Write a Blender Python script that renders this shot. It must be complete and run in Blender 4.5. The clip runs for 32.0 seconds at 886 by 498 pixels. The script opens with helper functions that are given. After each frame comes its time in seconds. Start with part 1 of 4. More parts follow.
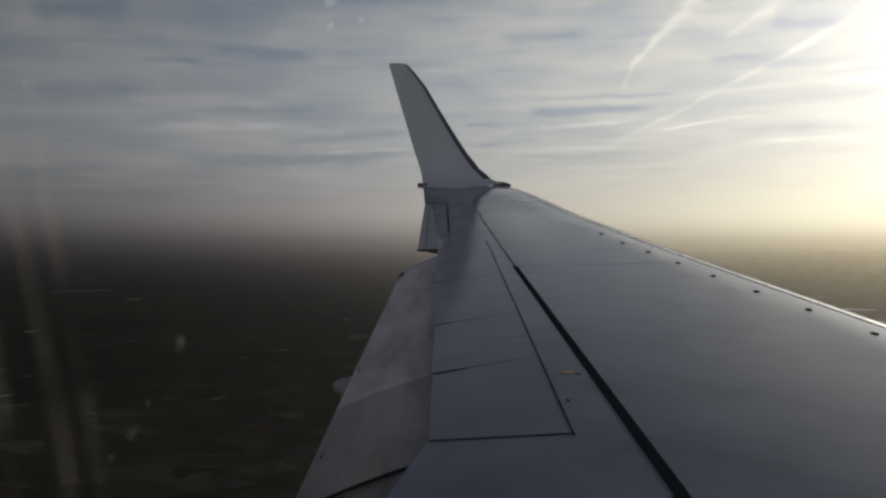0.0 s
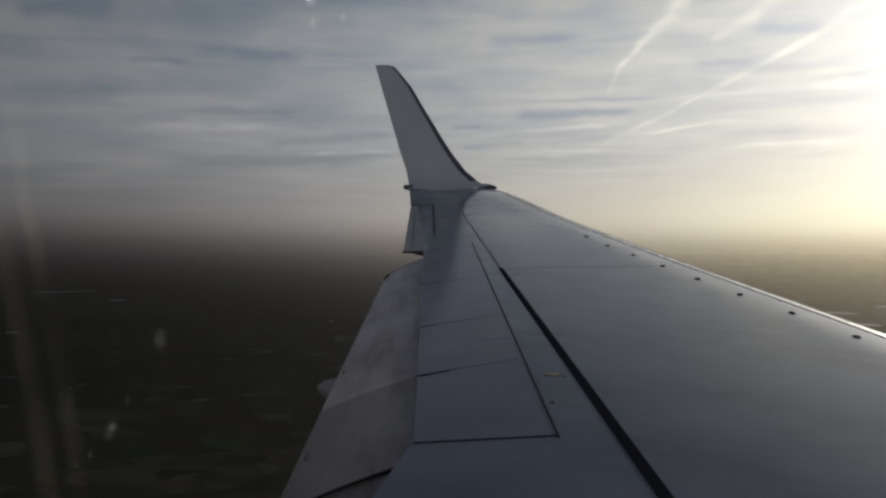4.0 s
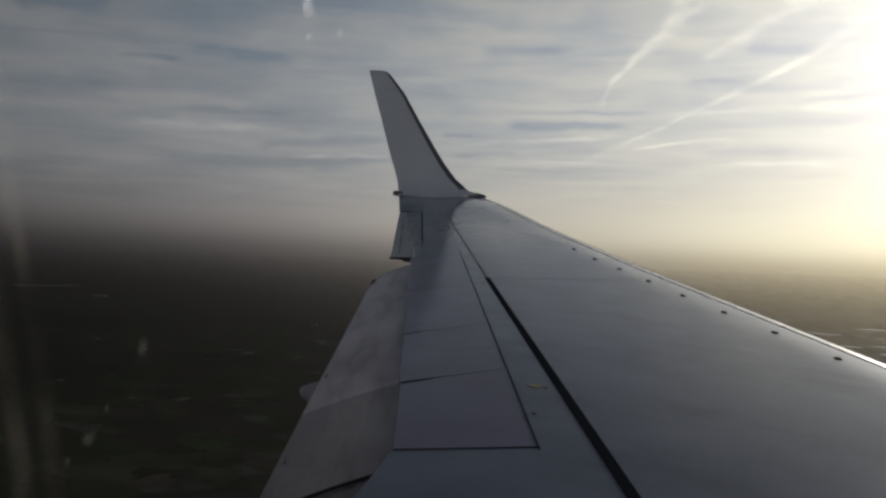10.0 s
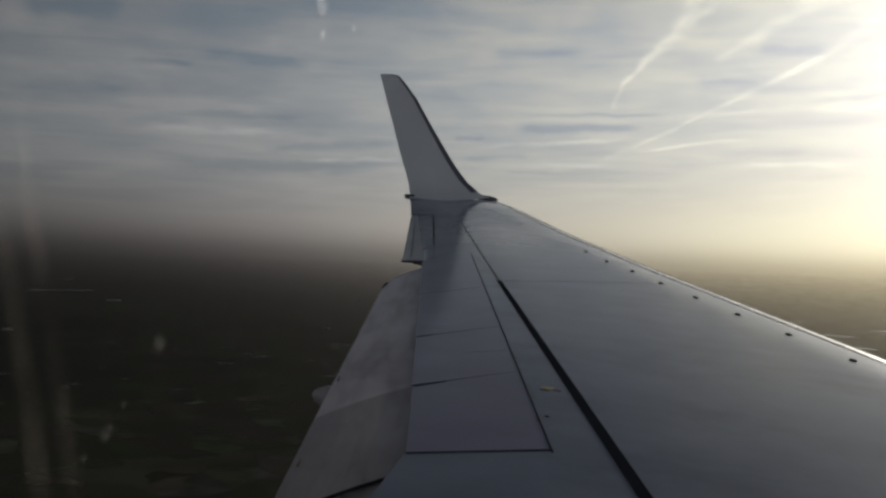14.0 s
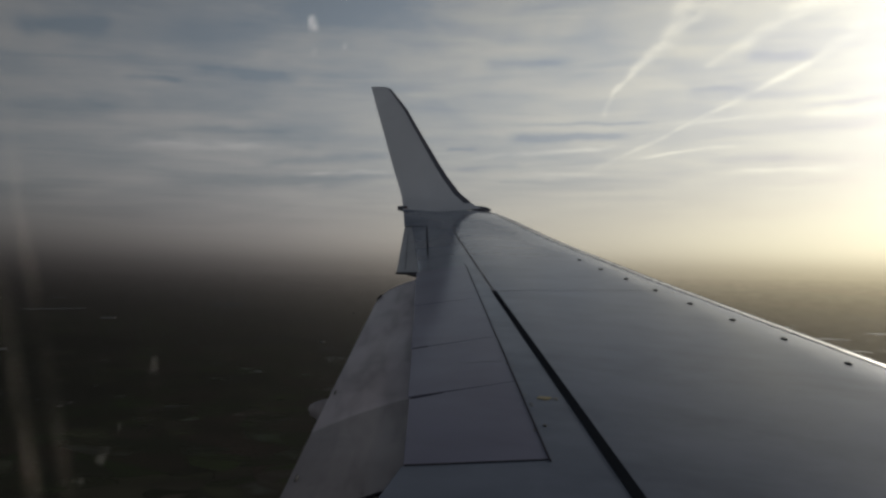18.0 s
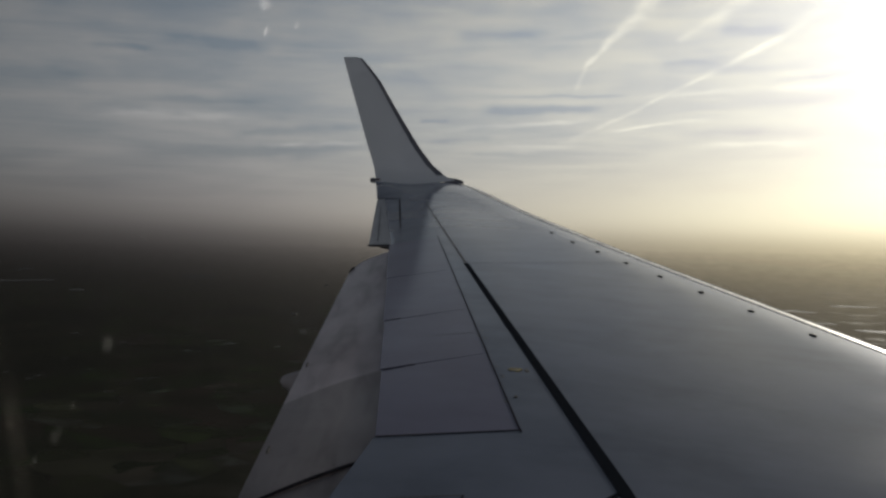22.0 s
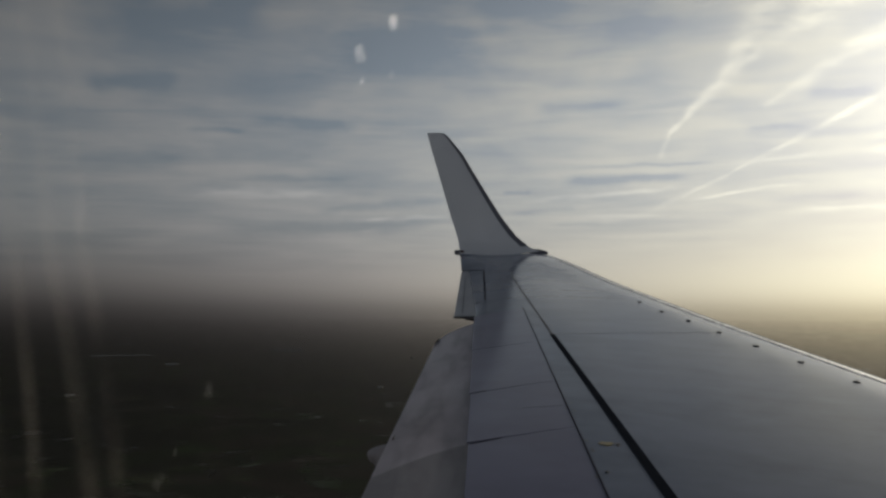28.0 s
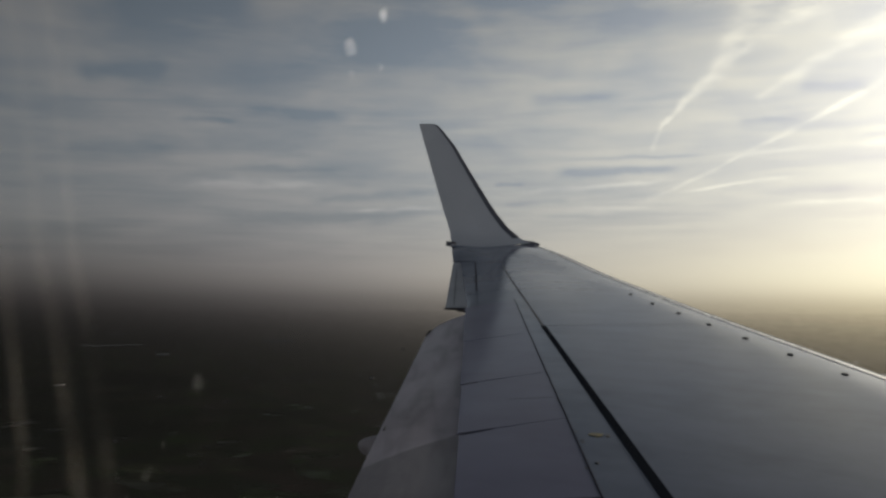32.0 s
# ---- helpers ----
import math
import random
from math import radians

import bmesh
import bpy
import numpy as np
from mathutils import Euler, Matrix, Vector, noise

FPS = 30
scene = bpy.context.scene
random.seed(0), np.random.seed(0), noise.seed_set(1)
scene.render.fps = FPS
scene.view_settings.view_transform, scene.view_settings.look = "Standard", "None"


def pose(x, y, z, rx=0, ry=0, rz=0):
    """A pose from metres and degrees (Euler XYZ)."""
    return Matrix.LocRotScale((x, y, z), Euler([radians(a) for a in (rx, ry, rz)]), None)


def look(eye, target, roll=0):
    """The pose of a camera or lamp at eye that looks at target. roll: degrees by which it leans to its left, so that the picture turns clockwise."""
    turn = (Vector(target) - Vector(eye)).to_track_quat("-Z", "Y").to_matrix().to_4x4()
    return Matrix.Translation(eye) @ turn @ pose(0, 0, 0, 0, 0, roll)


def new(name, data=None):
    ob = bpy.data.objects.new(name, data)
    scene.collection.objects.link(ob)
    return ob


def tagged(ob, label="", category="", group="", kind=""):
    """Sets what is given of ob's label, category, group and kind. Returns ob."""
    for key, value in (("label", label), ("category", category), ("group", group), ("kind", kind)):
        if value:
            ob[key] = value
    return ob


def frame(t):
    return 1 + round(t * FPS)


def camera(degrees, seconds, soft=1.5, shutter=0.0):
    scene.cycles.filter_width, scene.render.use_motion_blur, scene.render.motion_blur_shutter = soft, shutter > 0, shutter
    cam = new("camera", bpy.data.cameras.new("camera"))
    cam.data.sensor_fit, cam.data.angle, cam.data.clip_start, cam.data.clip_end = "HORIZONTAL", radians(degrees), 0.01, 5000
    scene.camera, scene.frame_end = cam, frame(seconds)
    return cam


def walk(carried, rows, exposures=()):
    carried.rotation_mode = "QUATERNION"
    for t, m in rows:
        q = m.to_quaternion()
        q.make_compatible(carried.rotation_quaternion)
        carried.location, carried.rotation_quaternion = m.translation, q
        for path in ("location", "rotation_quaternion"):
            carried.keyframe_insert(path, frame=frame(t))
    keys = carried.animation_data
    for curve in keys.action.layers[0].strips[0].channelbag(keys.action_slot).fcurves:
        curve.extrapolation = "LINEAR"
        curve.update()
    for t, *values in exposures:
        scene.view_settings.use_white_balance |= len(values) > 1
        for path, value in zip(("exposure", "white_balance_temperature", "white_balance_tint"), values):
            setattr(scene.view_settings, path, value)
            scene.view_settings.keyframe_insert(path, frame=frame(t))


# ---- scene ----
cam = camera(55.97, 32.0, soft=2.6)

ALT = 600.0          # height of the eye over the ground
SWEEP = radians(20)            # between the line of flight and the wing's u axis
FLY = Vector((math.cos(SWEEP), -math.sin(SWEEP), 0))
OUT = Vector((math.sin(SWEEP), math.cos(SWEEP), 0))
# the aircraft flies banked by this much; wing, cabin and camera lean with it
BANK = Matrix.Translation((0, 0, ALT)) @ Matrix.Rotation(radians(-0.5), 4, FLY) @ Matrix.Translation((0, 0, -ALT))
# seconds, x, y, height above ALT, and the turn in degrees
PATH = (
    (0.0, -0.0011, 0.0004, -0.0004, 89.120, 0.099, -0.008),
    (0.5, -0.0010, 0.0004, -0.0001, 88.960, -0.164, 0.365),
    (1.0, -0.0011, 0.0004, -0.0002, 89.295, 0.174, -0.412),
    (1.5, -0.0009, 0.0003, -0.0003, 89.324, 0.344, -0.404),
    (2.0, -0.0015, 0.0005, -0.0004, 89.527, -0.515, -0.441),
    (2.5, -0.0017, 0.0006, -0.0010, 89.770, -0.181, -0.684),
    (3.0, -0.0015, 0.0006, -0.0015, 89.947, -0.095, -0.211),
    (3.5, -0.0007, 0.0002, -0.0015, 89.280, -0.034, -0.394),
    (5.5, 0.0001, -0.0000, 0.0008, 89.272, -0.978, -2.801),
    (6.0, 0.0012, -0.0004, 0.0008, 90.806, -0.561, -2.436),
    (6.5, 0.0016, -0.0006, 0.0003, 91.268, -0.244, -1.805),
    (7.0, 0.0019, -0.0007, 0.0018, 91.136, -0.597, -2.501),
    (7.5, 0.0020, -0.0007, 0.0016, 90.851, -0.061, -2.027),
    (8.0, 0.0022, -0.0008, 0.0044, 90.983, 2.180, -1.340),
    (8.5, 0.0007, -0.0003, 0.0028, 93.554, 1.144, -1.052),
    (9.0, -0.0017, 0.0006, 0.0010, 91.669, -2.084, -1.679),
    (9.5, -0.0013, 0.0005, -0.0006, 90.040, -3.065, -1.439),
    (10.0, -0.0005, 0.0002, 0.0007, 89.785, -2.265, -1.826),
    (10.5, -0.0007, 0.0002, -0.0004, 89.809, -2.401, -0.495),
    (11.0, -0.0004, 0.0001, -0.0008, 90.010, -2.648, -1.343),
    (11.5, -0.0004, 0.0001, -0.0002, 89.928, -2.445, -1.097),
    (12.0, 0.0002, -0.0001, 0.0001, 89.995, -1.787, -1.346),
    (12.5, 0.0002, -0.0001, 0.0008, 90.249, -1.428, -1.946),
    (13.0, -0.0001, 0.0000, 0.0006, 90.001, -1.541, -1.711),
    (13.5, -0.0005, 0.0002, 0.0004, 89.916, -1.921, -1.063),
    (14.0, -0.0010, 0.0004, -0.0006, 89.970, -1.999, -1.028),
    (14.5, -0.0009, 0.0003, -0.0010, 90.147, -1.879, -0.399),
    (16.5, -0.0029, 0.0011, 0.0011, 90.255, -1.278, -2.362),
    (17.0, -0.0027, 0.0010, 0.0009, 90.416, -1.106, -2.117),
    (17.5, -0.0020, 0.0007, 0.0003, 90.513, -1.146, -1.287),
    (18.0, -0.0011, 0.0004, 0.0001, 90.740, -0.918, -1.439),
    (18.5, -0.0012, 0.0004, 0.0001, 90.561, -0.913, -0.722),
    (19.0, -0.0012, 0.0004, -0.0003, 90.697, -0.940, -0.361),
    (19.5, -0.0008, 0.0003, 0.0001, 90.827, -1.240, -0.148),
    (20.0, -0.0007, 0.0002, -0.0002, 90.847, -1.189, -0.960),
    (20.5, 0.0009, -0.0003, -0.0015, 89.475, -1.593, -1.546),
    (21.0, 0.0026, -0.0009, -0.0008, 87.710, -1.361, -2.183),
    (21.5, 0.0041, -0.0015, 0.0017, 85.937, -0.904, -3.737),
    (22.0, 0.0021, -0.0008, 0.0015, 88.871, -1.107, -3.304),
    (22.5, 0.0017, -0.0006, 0.0005, 89.382, -0.968, -2.808),
    (23.0, 0.0015, -0.0006, 0.0009, 90.613, -0.105, -0.556),
    (23.5, 0.0015, -0.0006, 0.0011, 92.473, 0.789, 0.441),
    (24.0, 0.0013, -0.0005, 0.0002, 90.998, -0.068, -0.662),
    (24.5, 0.0005, -0.0002, 0.0002, 91.807, 0.370, 1.528),
    (25.0, -0.0000, 0.0000, 0.0007, 92.692, 0.263, 1.750),
    (25.5, -0.0000, 0.0000, 0.0009, 92.969, 0.353, 2.466),
    (27.5, 0.0000, -0.0000, -0.0029, 93.595, -1.064, 3.022),
    (28.0, 0.0005, -0.0002, -0.0033, 93.733, -0.341, 2.504),
    (28.5, 0.0007, -0.0003, -0.0033, 93.442, -0.334, 2.548),
    (29.0, 0.0011, -0.0004, -0.0026, 93.608, 0.191, 1.596),
    (29.5, 0.0012, -0.0004, -0.0027, 93.114, -0.100, 2.282),
    (30.0, 0.0013, -0.0005, -0.0030, 92.808, -0.232, 2.320),
    (30.5, 0.0013, -0.0005, -0.0030, 93.221, -0.197, 1.358),
    (31.0, 0.0011, -0.0004, -0.0024, 93.041, -0.853, 2.127),
    (31.5, 0.0013, -0.0005, -0.0022, 93.016, -0.313, 1.264),
    (32.0, 0.0009, -0.0003, -0.0028, 93.138, -0.565, 1.916),
)
walk(cam, [(t, BANK @ pose(x, y, ALT + z, rx, ry, rz)) for t, x, y, z, rx, ry, rz in PATH],
     exposures=tuple((t, stops + 0.06, kelvin, 10.0 - (kelvin - 6500) / 55) for t, stops, kelvin in (
         (0.0, 0.09, 6420), (2.2, 0.1, 6420), (3.5, 0.04, 6400), (6.0, -0.03, 6360), (9.0, -0.03, 6380), (12.0, 0.0, 6500), (14.5, 0.0, 6470), (17.0, -0.07, 6430),
         (19.0, -0.05, 6520), (20.5, 0.02, 6500), (21.5, 0.06, 6480), (23.0, 0.0, 6470), (24.0, 0.04, 6420), (25.5, 0.06, 6560), (28.0, 0.06, 6500), (30.0, 0.04, 6560), (32.0, 0.05, 6480))))

# ---------------------------------------------------------------- node helper


class Graph:
    """Short hand for node trees: every call returns an output socket."""

    def __init__(self, tree):
        self.tree = tree
        tree.nodes.clear()

    def node(self, kind, **props):
        n = self.tree.nodes.new(kind)
        for key, value in props.items():
            setattr(n, key, value)
        return n

    def put(self, socket, value):
        if isinstance(value, bpy.types.NodeSocket):
            self.tree.links.new(value, socket)
        elif value is not None:
            if isinstance(value, (tuple, list)) and socket.type == "RGBA" and len(value) == 3:
                value = (*value, 1.0)
            socket.default_value = value

    def m(self, op, a, b=None, c=None, clamp=False):
        n = self.node("ShaderNodeMath", operation=op, use_clamp=clamp)
        for s, v in zip(n.inputs, (a, b, c)):
            self.put(s, v)
        return n.outputs[0]

    def v(self, op, a, b=None):
        n = self.node("ShaderNodeVectorMath", operation=op)
        for s, x in zip(n.inputs, (a, b)):
            self.put(s, x)
        return n.outputs["Value"] if op in ("DOT_PRODUCT", "LENGTH", "DISTANCE") else n.outputs["Vector"]

    def xyz(self, x, y, z):
        n = self.node("ShaderNodeCombineXYZ")
        for s, v in zip(n.inputs, (x, y, z)):
            self.put(s, v)
        return n.outputs[0]

    def split(self, vec):
        n = self.node("ShaderNodeSeparateXYZ")
        self.put(n.inputs[0], vec)
        return n.outputs

    def noise(self, vec, scale, detail=3.0, rough=0.55, warp=0.0):
        n = self.node("ShaderNodeTexNoise")
        for key, v in (("Vector", vec), ("Scale", scale), ("Detail", detail), ("Roughness", rough), ("Distortion", warp)):
            self.put(n.inputs[key], v)
        return n.outputs["Fac"]

    def step(self, x, lo, hi, a=0.0, b=1.0):
        n = self.node("ShaderNodeMapRange", interpolation_type="SMOOTHSTEP")
        for s, v in zip(n.inputs, (x, lo, hi, a, b)):
            self.put(s, v)
        return n.outputs[0]

    def mix(self, f, a, b, how="MIX"):
        n = self.node("ShaderNodeMix", data_type="RGBA", blend_type=how)
        self.put(n.inputs[0], f)
        self.put(n.inputs[6], a)
        self.put(n.inputs[7], b)
        return n.outputs[2]

    def scale(self, col, f):
        n = self.node("ShaderNodeVectorMath", operation="SCALE")
        self.put(n.inputs[0], col)
        self.put(n.inputs["Scale"], f)
        return n.outputs["Vector"]


# ---------------------------------------------------------------- world, sun
SUN_AZ, SUN_EL = 40.0, 13.0
SUN_DIR = Vector((math.sin(radians(SUN_AZ)) * math.cos(radians(SUN_EL)),
                  math.cos(radians(SUN_AZ)) * math.cos(radians(SUN_EL)), math.sin(radians(SUN_EL))))


def build_world():
    world = bpy.data.worlds.new("sky")
    world.use_nodes = True
    scene.world = world
    g = Graph(world.node_tree)
    d = g.v("NORMALIZE", g.node("ShaderNodeTexCoord").outputs["Generated"])
    x, y, z = g.split(d)
    az = g.m("MULTIPLY", g.m("ARCTAN2", x, y), 57.29578)
    el = g.m("MULTIPLY", g.m("ARCSINE", z), 57.29578)
    theta = g.m("MULTIPLY", g.m("ARCCOSINE", g.m("MINIMUM", g.v("DOT_PRODUCT", d, tuple(SUN_DIR)), 1.0)), 57.29578)
    # brightness of the veil of cloud: falls off away from the sun behind it
    wide = g.m("MULTIPLY", g.m("EXPONENT", g.m("DIVIDE", theta, -26.0)), 1.5)
    near = g.m("MULTIPLY", g.m("EXPONENT", g.m("MULTIPLY", g.m("POWER", g.m("DIVIDE", theta, 9.0), 2.0), -1.0)), 0.8)
    far_side = g.step(theta, 75.0, 130.0, 0.0, 0.38)
    veil = g.m("ADD", g.m("ADD", g.m("ADD", wide, near), far_side), 0.07)
    # clear dark sky overhead
    veil = g.m("SUBTRACT", veil, g.m("MULTIPLY", g.m("MULTIPLY", veil, g.step(el, 9.0, 34.0, 0.0, 0.76)), g.step(theta, 10.0, 30.0, 0.45, 1.0)))
    up = g.m("MAXIMUM", el, 0.0)
    # streaks of cirrus, finer towards the horizon
    q = g.m("MULTIPLY", g.m("LOGARITHM", g.m("ADD", up, 4.0), 2.71828), 8.0)
    warp = g.m("MULTIPLY", g.m("SUBTRACT", g.noise(g.xyz(g.m("MULTIPLY", az, 0.045), q, 3.0), 0.5, 2.0), 0.5), 1.6)
    fine = g.noise(g.xyz(g.m("MULTIPLY", az, 0.085), g.m("ADD", q, warp), 0.0), 1.0, 4.0, 0.5, 0.3)
    broad = g.noise(g.xyz(g.m("MULTIPLY", az, 0.10), g.m("ADD", g.m("MULTIPLY", q, 0.42), g.m("MULTIPLY", az, -0.012)), 7.7), 1.0, 4.0, 0.55, 0.4)
    wisps = g.noise(g.xyz(g.m("MULTIPLY", az, 0.14), g.m("ADD", g.m("MULTIPLY", q, 2.8), g.m("MULTIPLY", warp, 2.6)), 21.0), 1.0, 4.0, 0.5, 0.6)
    cover = g.m("ADD", g.m("ADD", g.m("MULTIPLY", fine, 0.40), g.m("MULTIPLY", broad, 0.40)), g.m("MULTIPLY", wisps, 0.20))

    # the wind bends and frays every streak
    sway = g.noise(g.xyz(g.m("MULTIPLY", az, 0.35), g.m("MULTIPLY", el, 0.9), 40.0), 1.0, 3.0, 0.5)
    az_w = g.m("ADD", az, g.m("MULTIPLY", g.m("SUBTRACT", sway, 0.5), 0.9))
    el_w = g.m("ADD", el, g.m("MULTIPLY", g.m("SUBTRACT", g.noise(g.xyz(g.m("MULTIPLY", az, 0.5), g.m("MULTIPLY", el, 0.8), 60.0), 1.0, 3.0, 0.55), 0.5), 0.5))
    fray = g.m("SUBTRACT", g.noise(g.xyz(g.m("MULTIPLY", az, 0.55), g.m("MULTIPLY", el, 1.8), 1.0), 1.0, 4.0, 0.6), 0.5)
    gaps = g.step(g.noise(g.xyz(g.m("MULTIPLY", az, 0.4), g.m("MULTIPLY", el, 1.5), 90.0), 1.0, 4.0, 0.6), 0.28, 0.60, 0.35, 1.0)

    def streak_group():
        """Node group for one soft line across the sky; made once, used for every trail and streak."""
        tree = bpy.data.node_groups.new("sky_streak", "ShaderNodeTree")
        k = Graph(tree)
        names = ("az", "el", "fray", "a0", "e0", "da", "de", "n2", "w0", "dw", "strength", "ragged", "taper")
        for name in names:
            tree.interface.new_socket(name, in_out="INPUT", socket_type="NodeSocketFloat")
        tree.interface.new_socket("value", in_out="OUTPUT", socket_type="NodeSocketFloat")
        i = dict(zip(names, k.node("NodeGroupInput").outputs))
        pa, pe = k.m("SUBTRACT", i["az"], i["a0"]), k.m("SUBTRACT", i["el"], i["e0"])
        f = k.m("DIVIDE", k.m("ADD", k.m("MULTIPLY", pa, i["da"]), k.m("MULTIPLY", pe, i["de"])), i["n2"])
        fc = k.m("MINIMUM", k.m("MAXIMUM", f, 0.0), 1.0)
        dx = k.m("SUBTRACT", pa, k.m("MULTIPLY", fc, i["da"]))
        dy = k.m("SUBTRACT", pe, k.m("MULTIPLY", fc, i["de"]))
        r = k.m("SQRT", k.m("ADD", k.m("MULTIPLY", dx, dx), k.m("MULTIPLY", dy, dy)))
        r = k.m("MAXIMUM", k.m("ADD", r, k.m("MULTIPLY", i["fray"], i["ragged"])), 0.0)
        w = k.m("ADD", k.m("MULTIPLY", fc, i["dw"]), i["w0"])
        body = k.m("MULTIPLY", k.m("EXPONENT", k.m("MULTIPLY", k.m("POWER", k.m("DIVIDE", r, w), 2.0), -1.0)), i["strength"])
        ends = k.m("MULTIPLY", k.step(f, 0.0, i["taper"]), k.step(k.m("SUBTRACT", 1.0, f), 0.0, i["taper"]))
        whole = k.m("LESS_THAN", i["taper"], 0.001)
        k.put(k.node("NodeGroupOutput").inputs[0], k.m("MULTIPLY", body, k.m("MAXIMUM", ends, whole)))
        return tree

    STREAK = streak_group()

    def trail(a0, e0, a1, e1, w0, w1, strength, ragged, taper):
        """A soft line across the sky from one bearing and height to another."""
        da, de = a1 - a0, e1 - e0
        n = g.node("ShaderNodeGroup", node_tree=STREAK)
        for socket, value in zip(n.inputs, (az_w, el_w, fray, a0, e0, da, de, da * da + de * de, w0, w1 - w0, strength, ragged, taper)):
            g.put(socket, value)
        return n.outputs[0]

    def total(rows, taper=0.0):
        out = 0.0
        for row in rows:
            out = g.m("MAXIMUM", trail(*row, taper), out)
        return out

    # condensation trails: each a chain of (bearing, height, half width), fading over its length
    def chain(rows, strengths, ragged):
        return [(*p[:2], *q[:2], p[2], q[2], k, r) for p, q, k, r in zip(rows, rows[1:], strengths, ragged)]

    white = total(chain(((12.2, 9.3, 0.16), (12.9, 10.9, 0.15), (14.6, 12.6, 0.28), (16.2, 14.0, 0.5), (17.3, 15.8, 0.7), (19.0, 18.6, 1.2)),
                        (0.2, 0.42, 0.46, 0.36, 0.3), (0.25, 0.2, 0.4, 0.7, 1.0))
                  + chain(((16.3, 13.9, 0.25), (18.4, 15.8, 0.4), (20.8, 16.8, 0.8), (24.0, 19.5, 2.4)), (0.3, 0.26, 0.36), (0.4, 0.6, 2.0))
                  + chain(((11.9, 5.9, 0.2), (13.6, 6.65, 0.13), (16.6, 8.1, 0.13), (18.3, 8.95, 0.15), (21.6, 10.5, 0.17), (25.0, 12.1, 0.2), (27.8, 13.9, 0.4)),
                          (0.14, 0.24, 0.3, 0.3, 0.34, 0.15), (0.3, 0.25, 0.25, 0.25, 0.25, 0.6))
                  + chain(((18.8, 12.3, 0.2), (21.3, 13.55, 0.34), (23.7, 15.1, 0.5), (28.0, 16.9, 0.9)), (0.22, 0.26, 0.24), (0.4, 0.6, 0.9))
                  )
    streaks = total([(2.3, 6.45, 14.4, 7.35, 0.16, 0.13, 0.26, 0.3), (13.7, 6.45, 21.3, 7.25, 0.10, 0.12, 0.34, 0.2), (19.2, 5.42, 30.0, 5.8, 0.16, 0.22, 0.24, 0.4),
                     (15.4, 8.67, 24.2, 9.07, 0.16, 0.16, 0.2, 0.3), (23.0, 8.8, 31.5, 9.2, 0.2, 0.25, 0.1, 0.4), (-9.5, 5.15, -1.0, 5.6, 0.14, 0.18, 0.3, 0.3),
                     (-20.5, 6.8, -8.0, 7.05, 0.4, 0.35, 0.26, 0.6), (6.0, 5.2, 13.0, 5.6, 0.3, 0.25, 0.16, 0.5)], 0.3)
    white = g.m("MULTIPLY", g.m("MAXIMUM", white, g.m("MULTIPLY", streaks, 1.2)), gaps)
    blue = total(((5.2, 7.8, 14.6, 7.97, 0.36, 0.22, 1.15, 0.12), (5.6, 8.78, 16.2, 8.8, 0.11, 0.08, 0.7, 0.08), (-19.0, 4.35, -2.0, 5.0, 0.5, 0.36, 0.75, 0.5),
                  (-12.0, 5.7, -1.6, 6.65, 0.3, 0.36, 0.75, 0.4), (-16.0, 11.9, -8.0, 11.4, 0.36, 0.34, 0.8, 0.5), (-20.0, 10.95, -15.6, 11.0, 0.25, 0.2, 0.5, 0.4),
                  (-16.8, 7.9, -8.0, 8.05, 0.22, 0.24, 0.55, 0.3), (-28.0, 8.4, -19.0, 9.2, 0.5, 0.4, 0.5, 0.6), (-26.5, 13.2, -20.0, 14.2, 0.7, 0.6, 0.75, 0.8),
                  (24.2, 9.42, 30.4, 9.82, 0.12, 0.25, 0.6, 0.15), (21.1, 12.86, 25.5, 12.5, 0.3, 0.3, 0.6, 0.3), (3.4, 12.85, 10.5, 12.83, 0.4, 0.36, 0.6, 0.5),
                  (17.5, 10.9, 21.6, 10.73, 0.18, 0.14, 0.5, 0.2), (2.0, 5.75, 6.9, 6.05, 0.22, 0.16, 0.6, 0.3), (1.5, 7.1, 3.8, 7.13, 0.16, 0.12, 0.6, 0.15),
                  (18.5, 6.14, 25.0, 6.3, 0.35, 0.3, 0.4, 0.4), (-14.0, 16.9, 2.0, 17.4, 1.6, 1.6, 0.5, 2.2), (-2.0, 19.0, 14.0, 18.8, 2.0, 1.8, 0.5, 2.4),
                  (-28.0, 17.0, -14.0, 18.5, 1.2, 1.2, 0.6, 1.6), (5.0, 4.9, 8.5, 5.0, 0.14, 0.12, 0.4, 0.2)), 0.22)
    # the veil thins overhead, away from the sun
    thin = g.m("MULTIPLY", g.m("MULTIPLY", g.step(up, 9.0, 24.0), g.step(theta, 18.0, 45.0)), 0.07)
    cover = g.m("SUBTRACT", g.step(g.m("SUBTRACT", cover, thin), 0.29, 0.69), g.m("MULTIPLY", blue, 0.75))
    cover = g.m("MULTIPLY", g.m("ADD", cover, white, clamp=True), g.step(el, 18.0, 40.0, 1.0, 0.3))
    nishita = g.node("ShaderNodeTexSky", sky_type="NISHITA", sun_disc=False, sun_elevation=radians(SUN_EL),
                     sun_rotation=radians(SUN_AZ), air_density=1.2, dust_density=2.0).outputs[0]
    open_sky = g.v("ADD", g.scale(nishita, 0.008), g.scale(g.mix(g.step(theta, 45.0, 10.0), (0.69, 0.82, 0.98), (0.78, 0.84, 0.92)), g.m("MULTIPLY", veil, 0.69)))
    warm = g.step(theta, 60.0, 12.0)
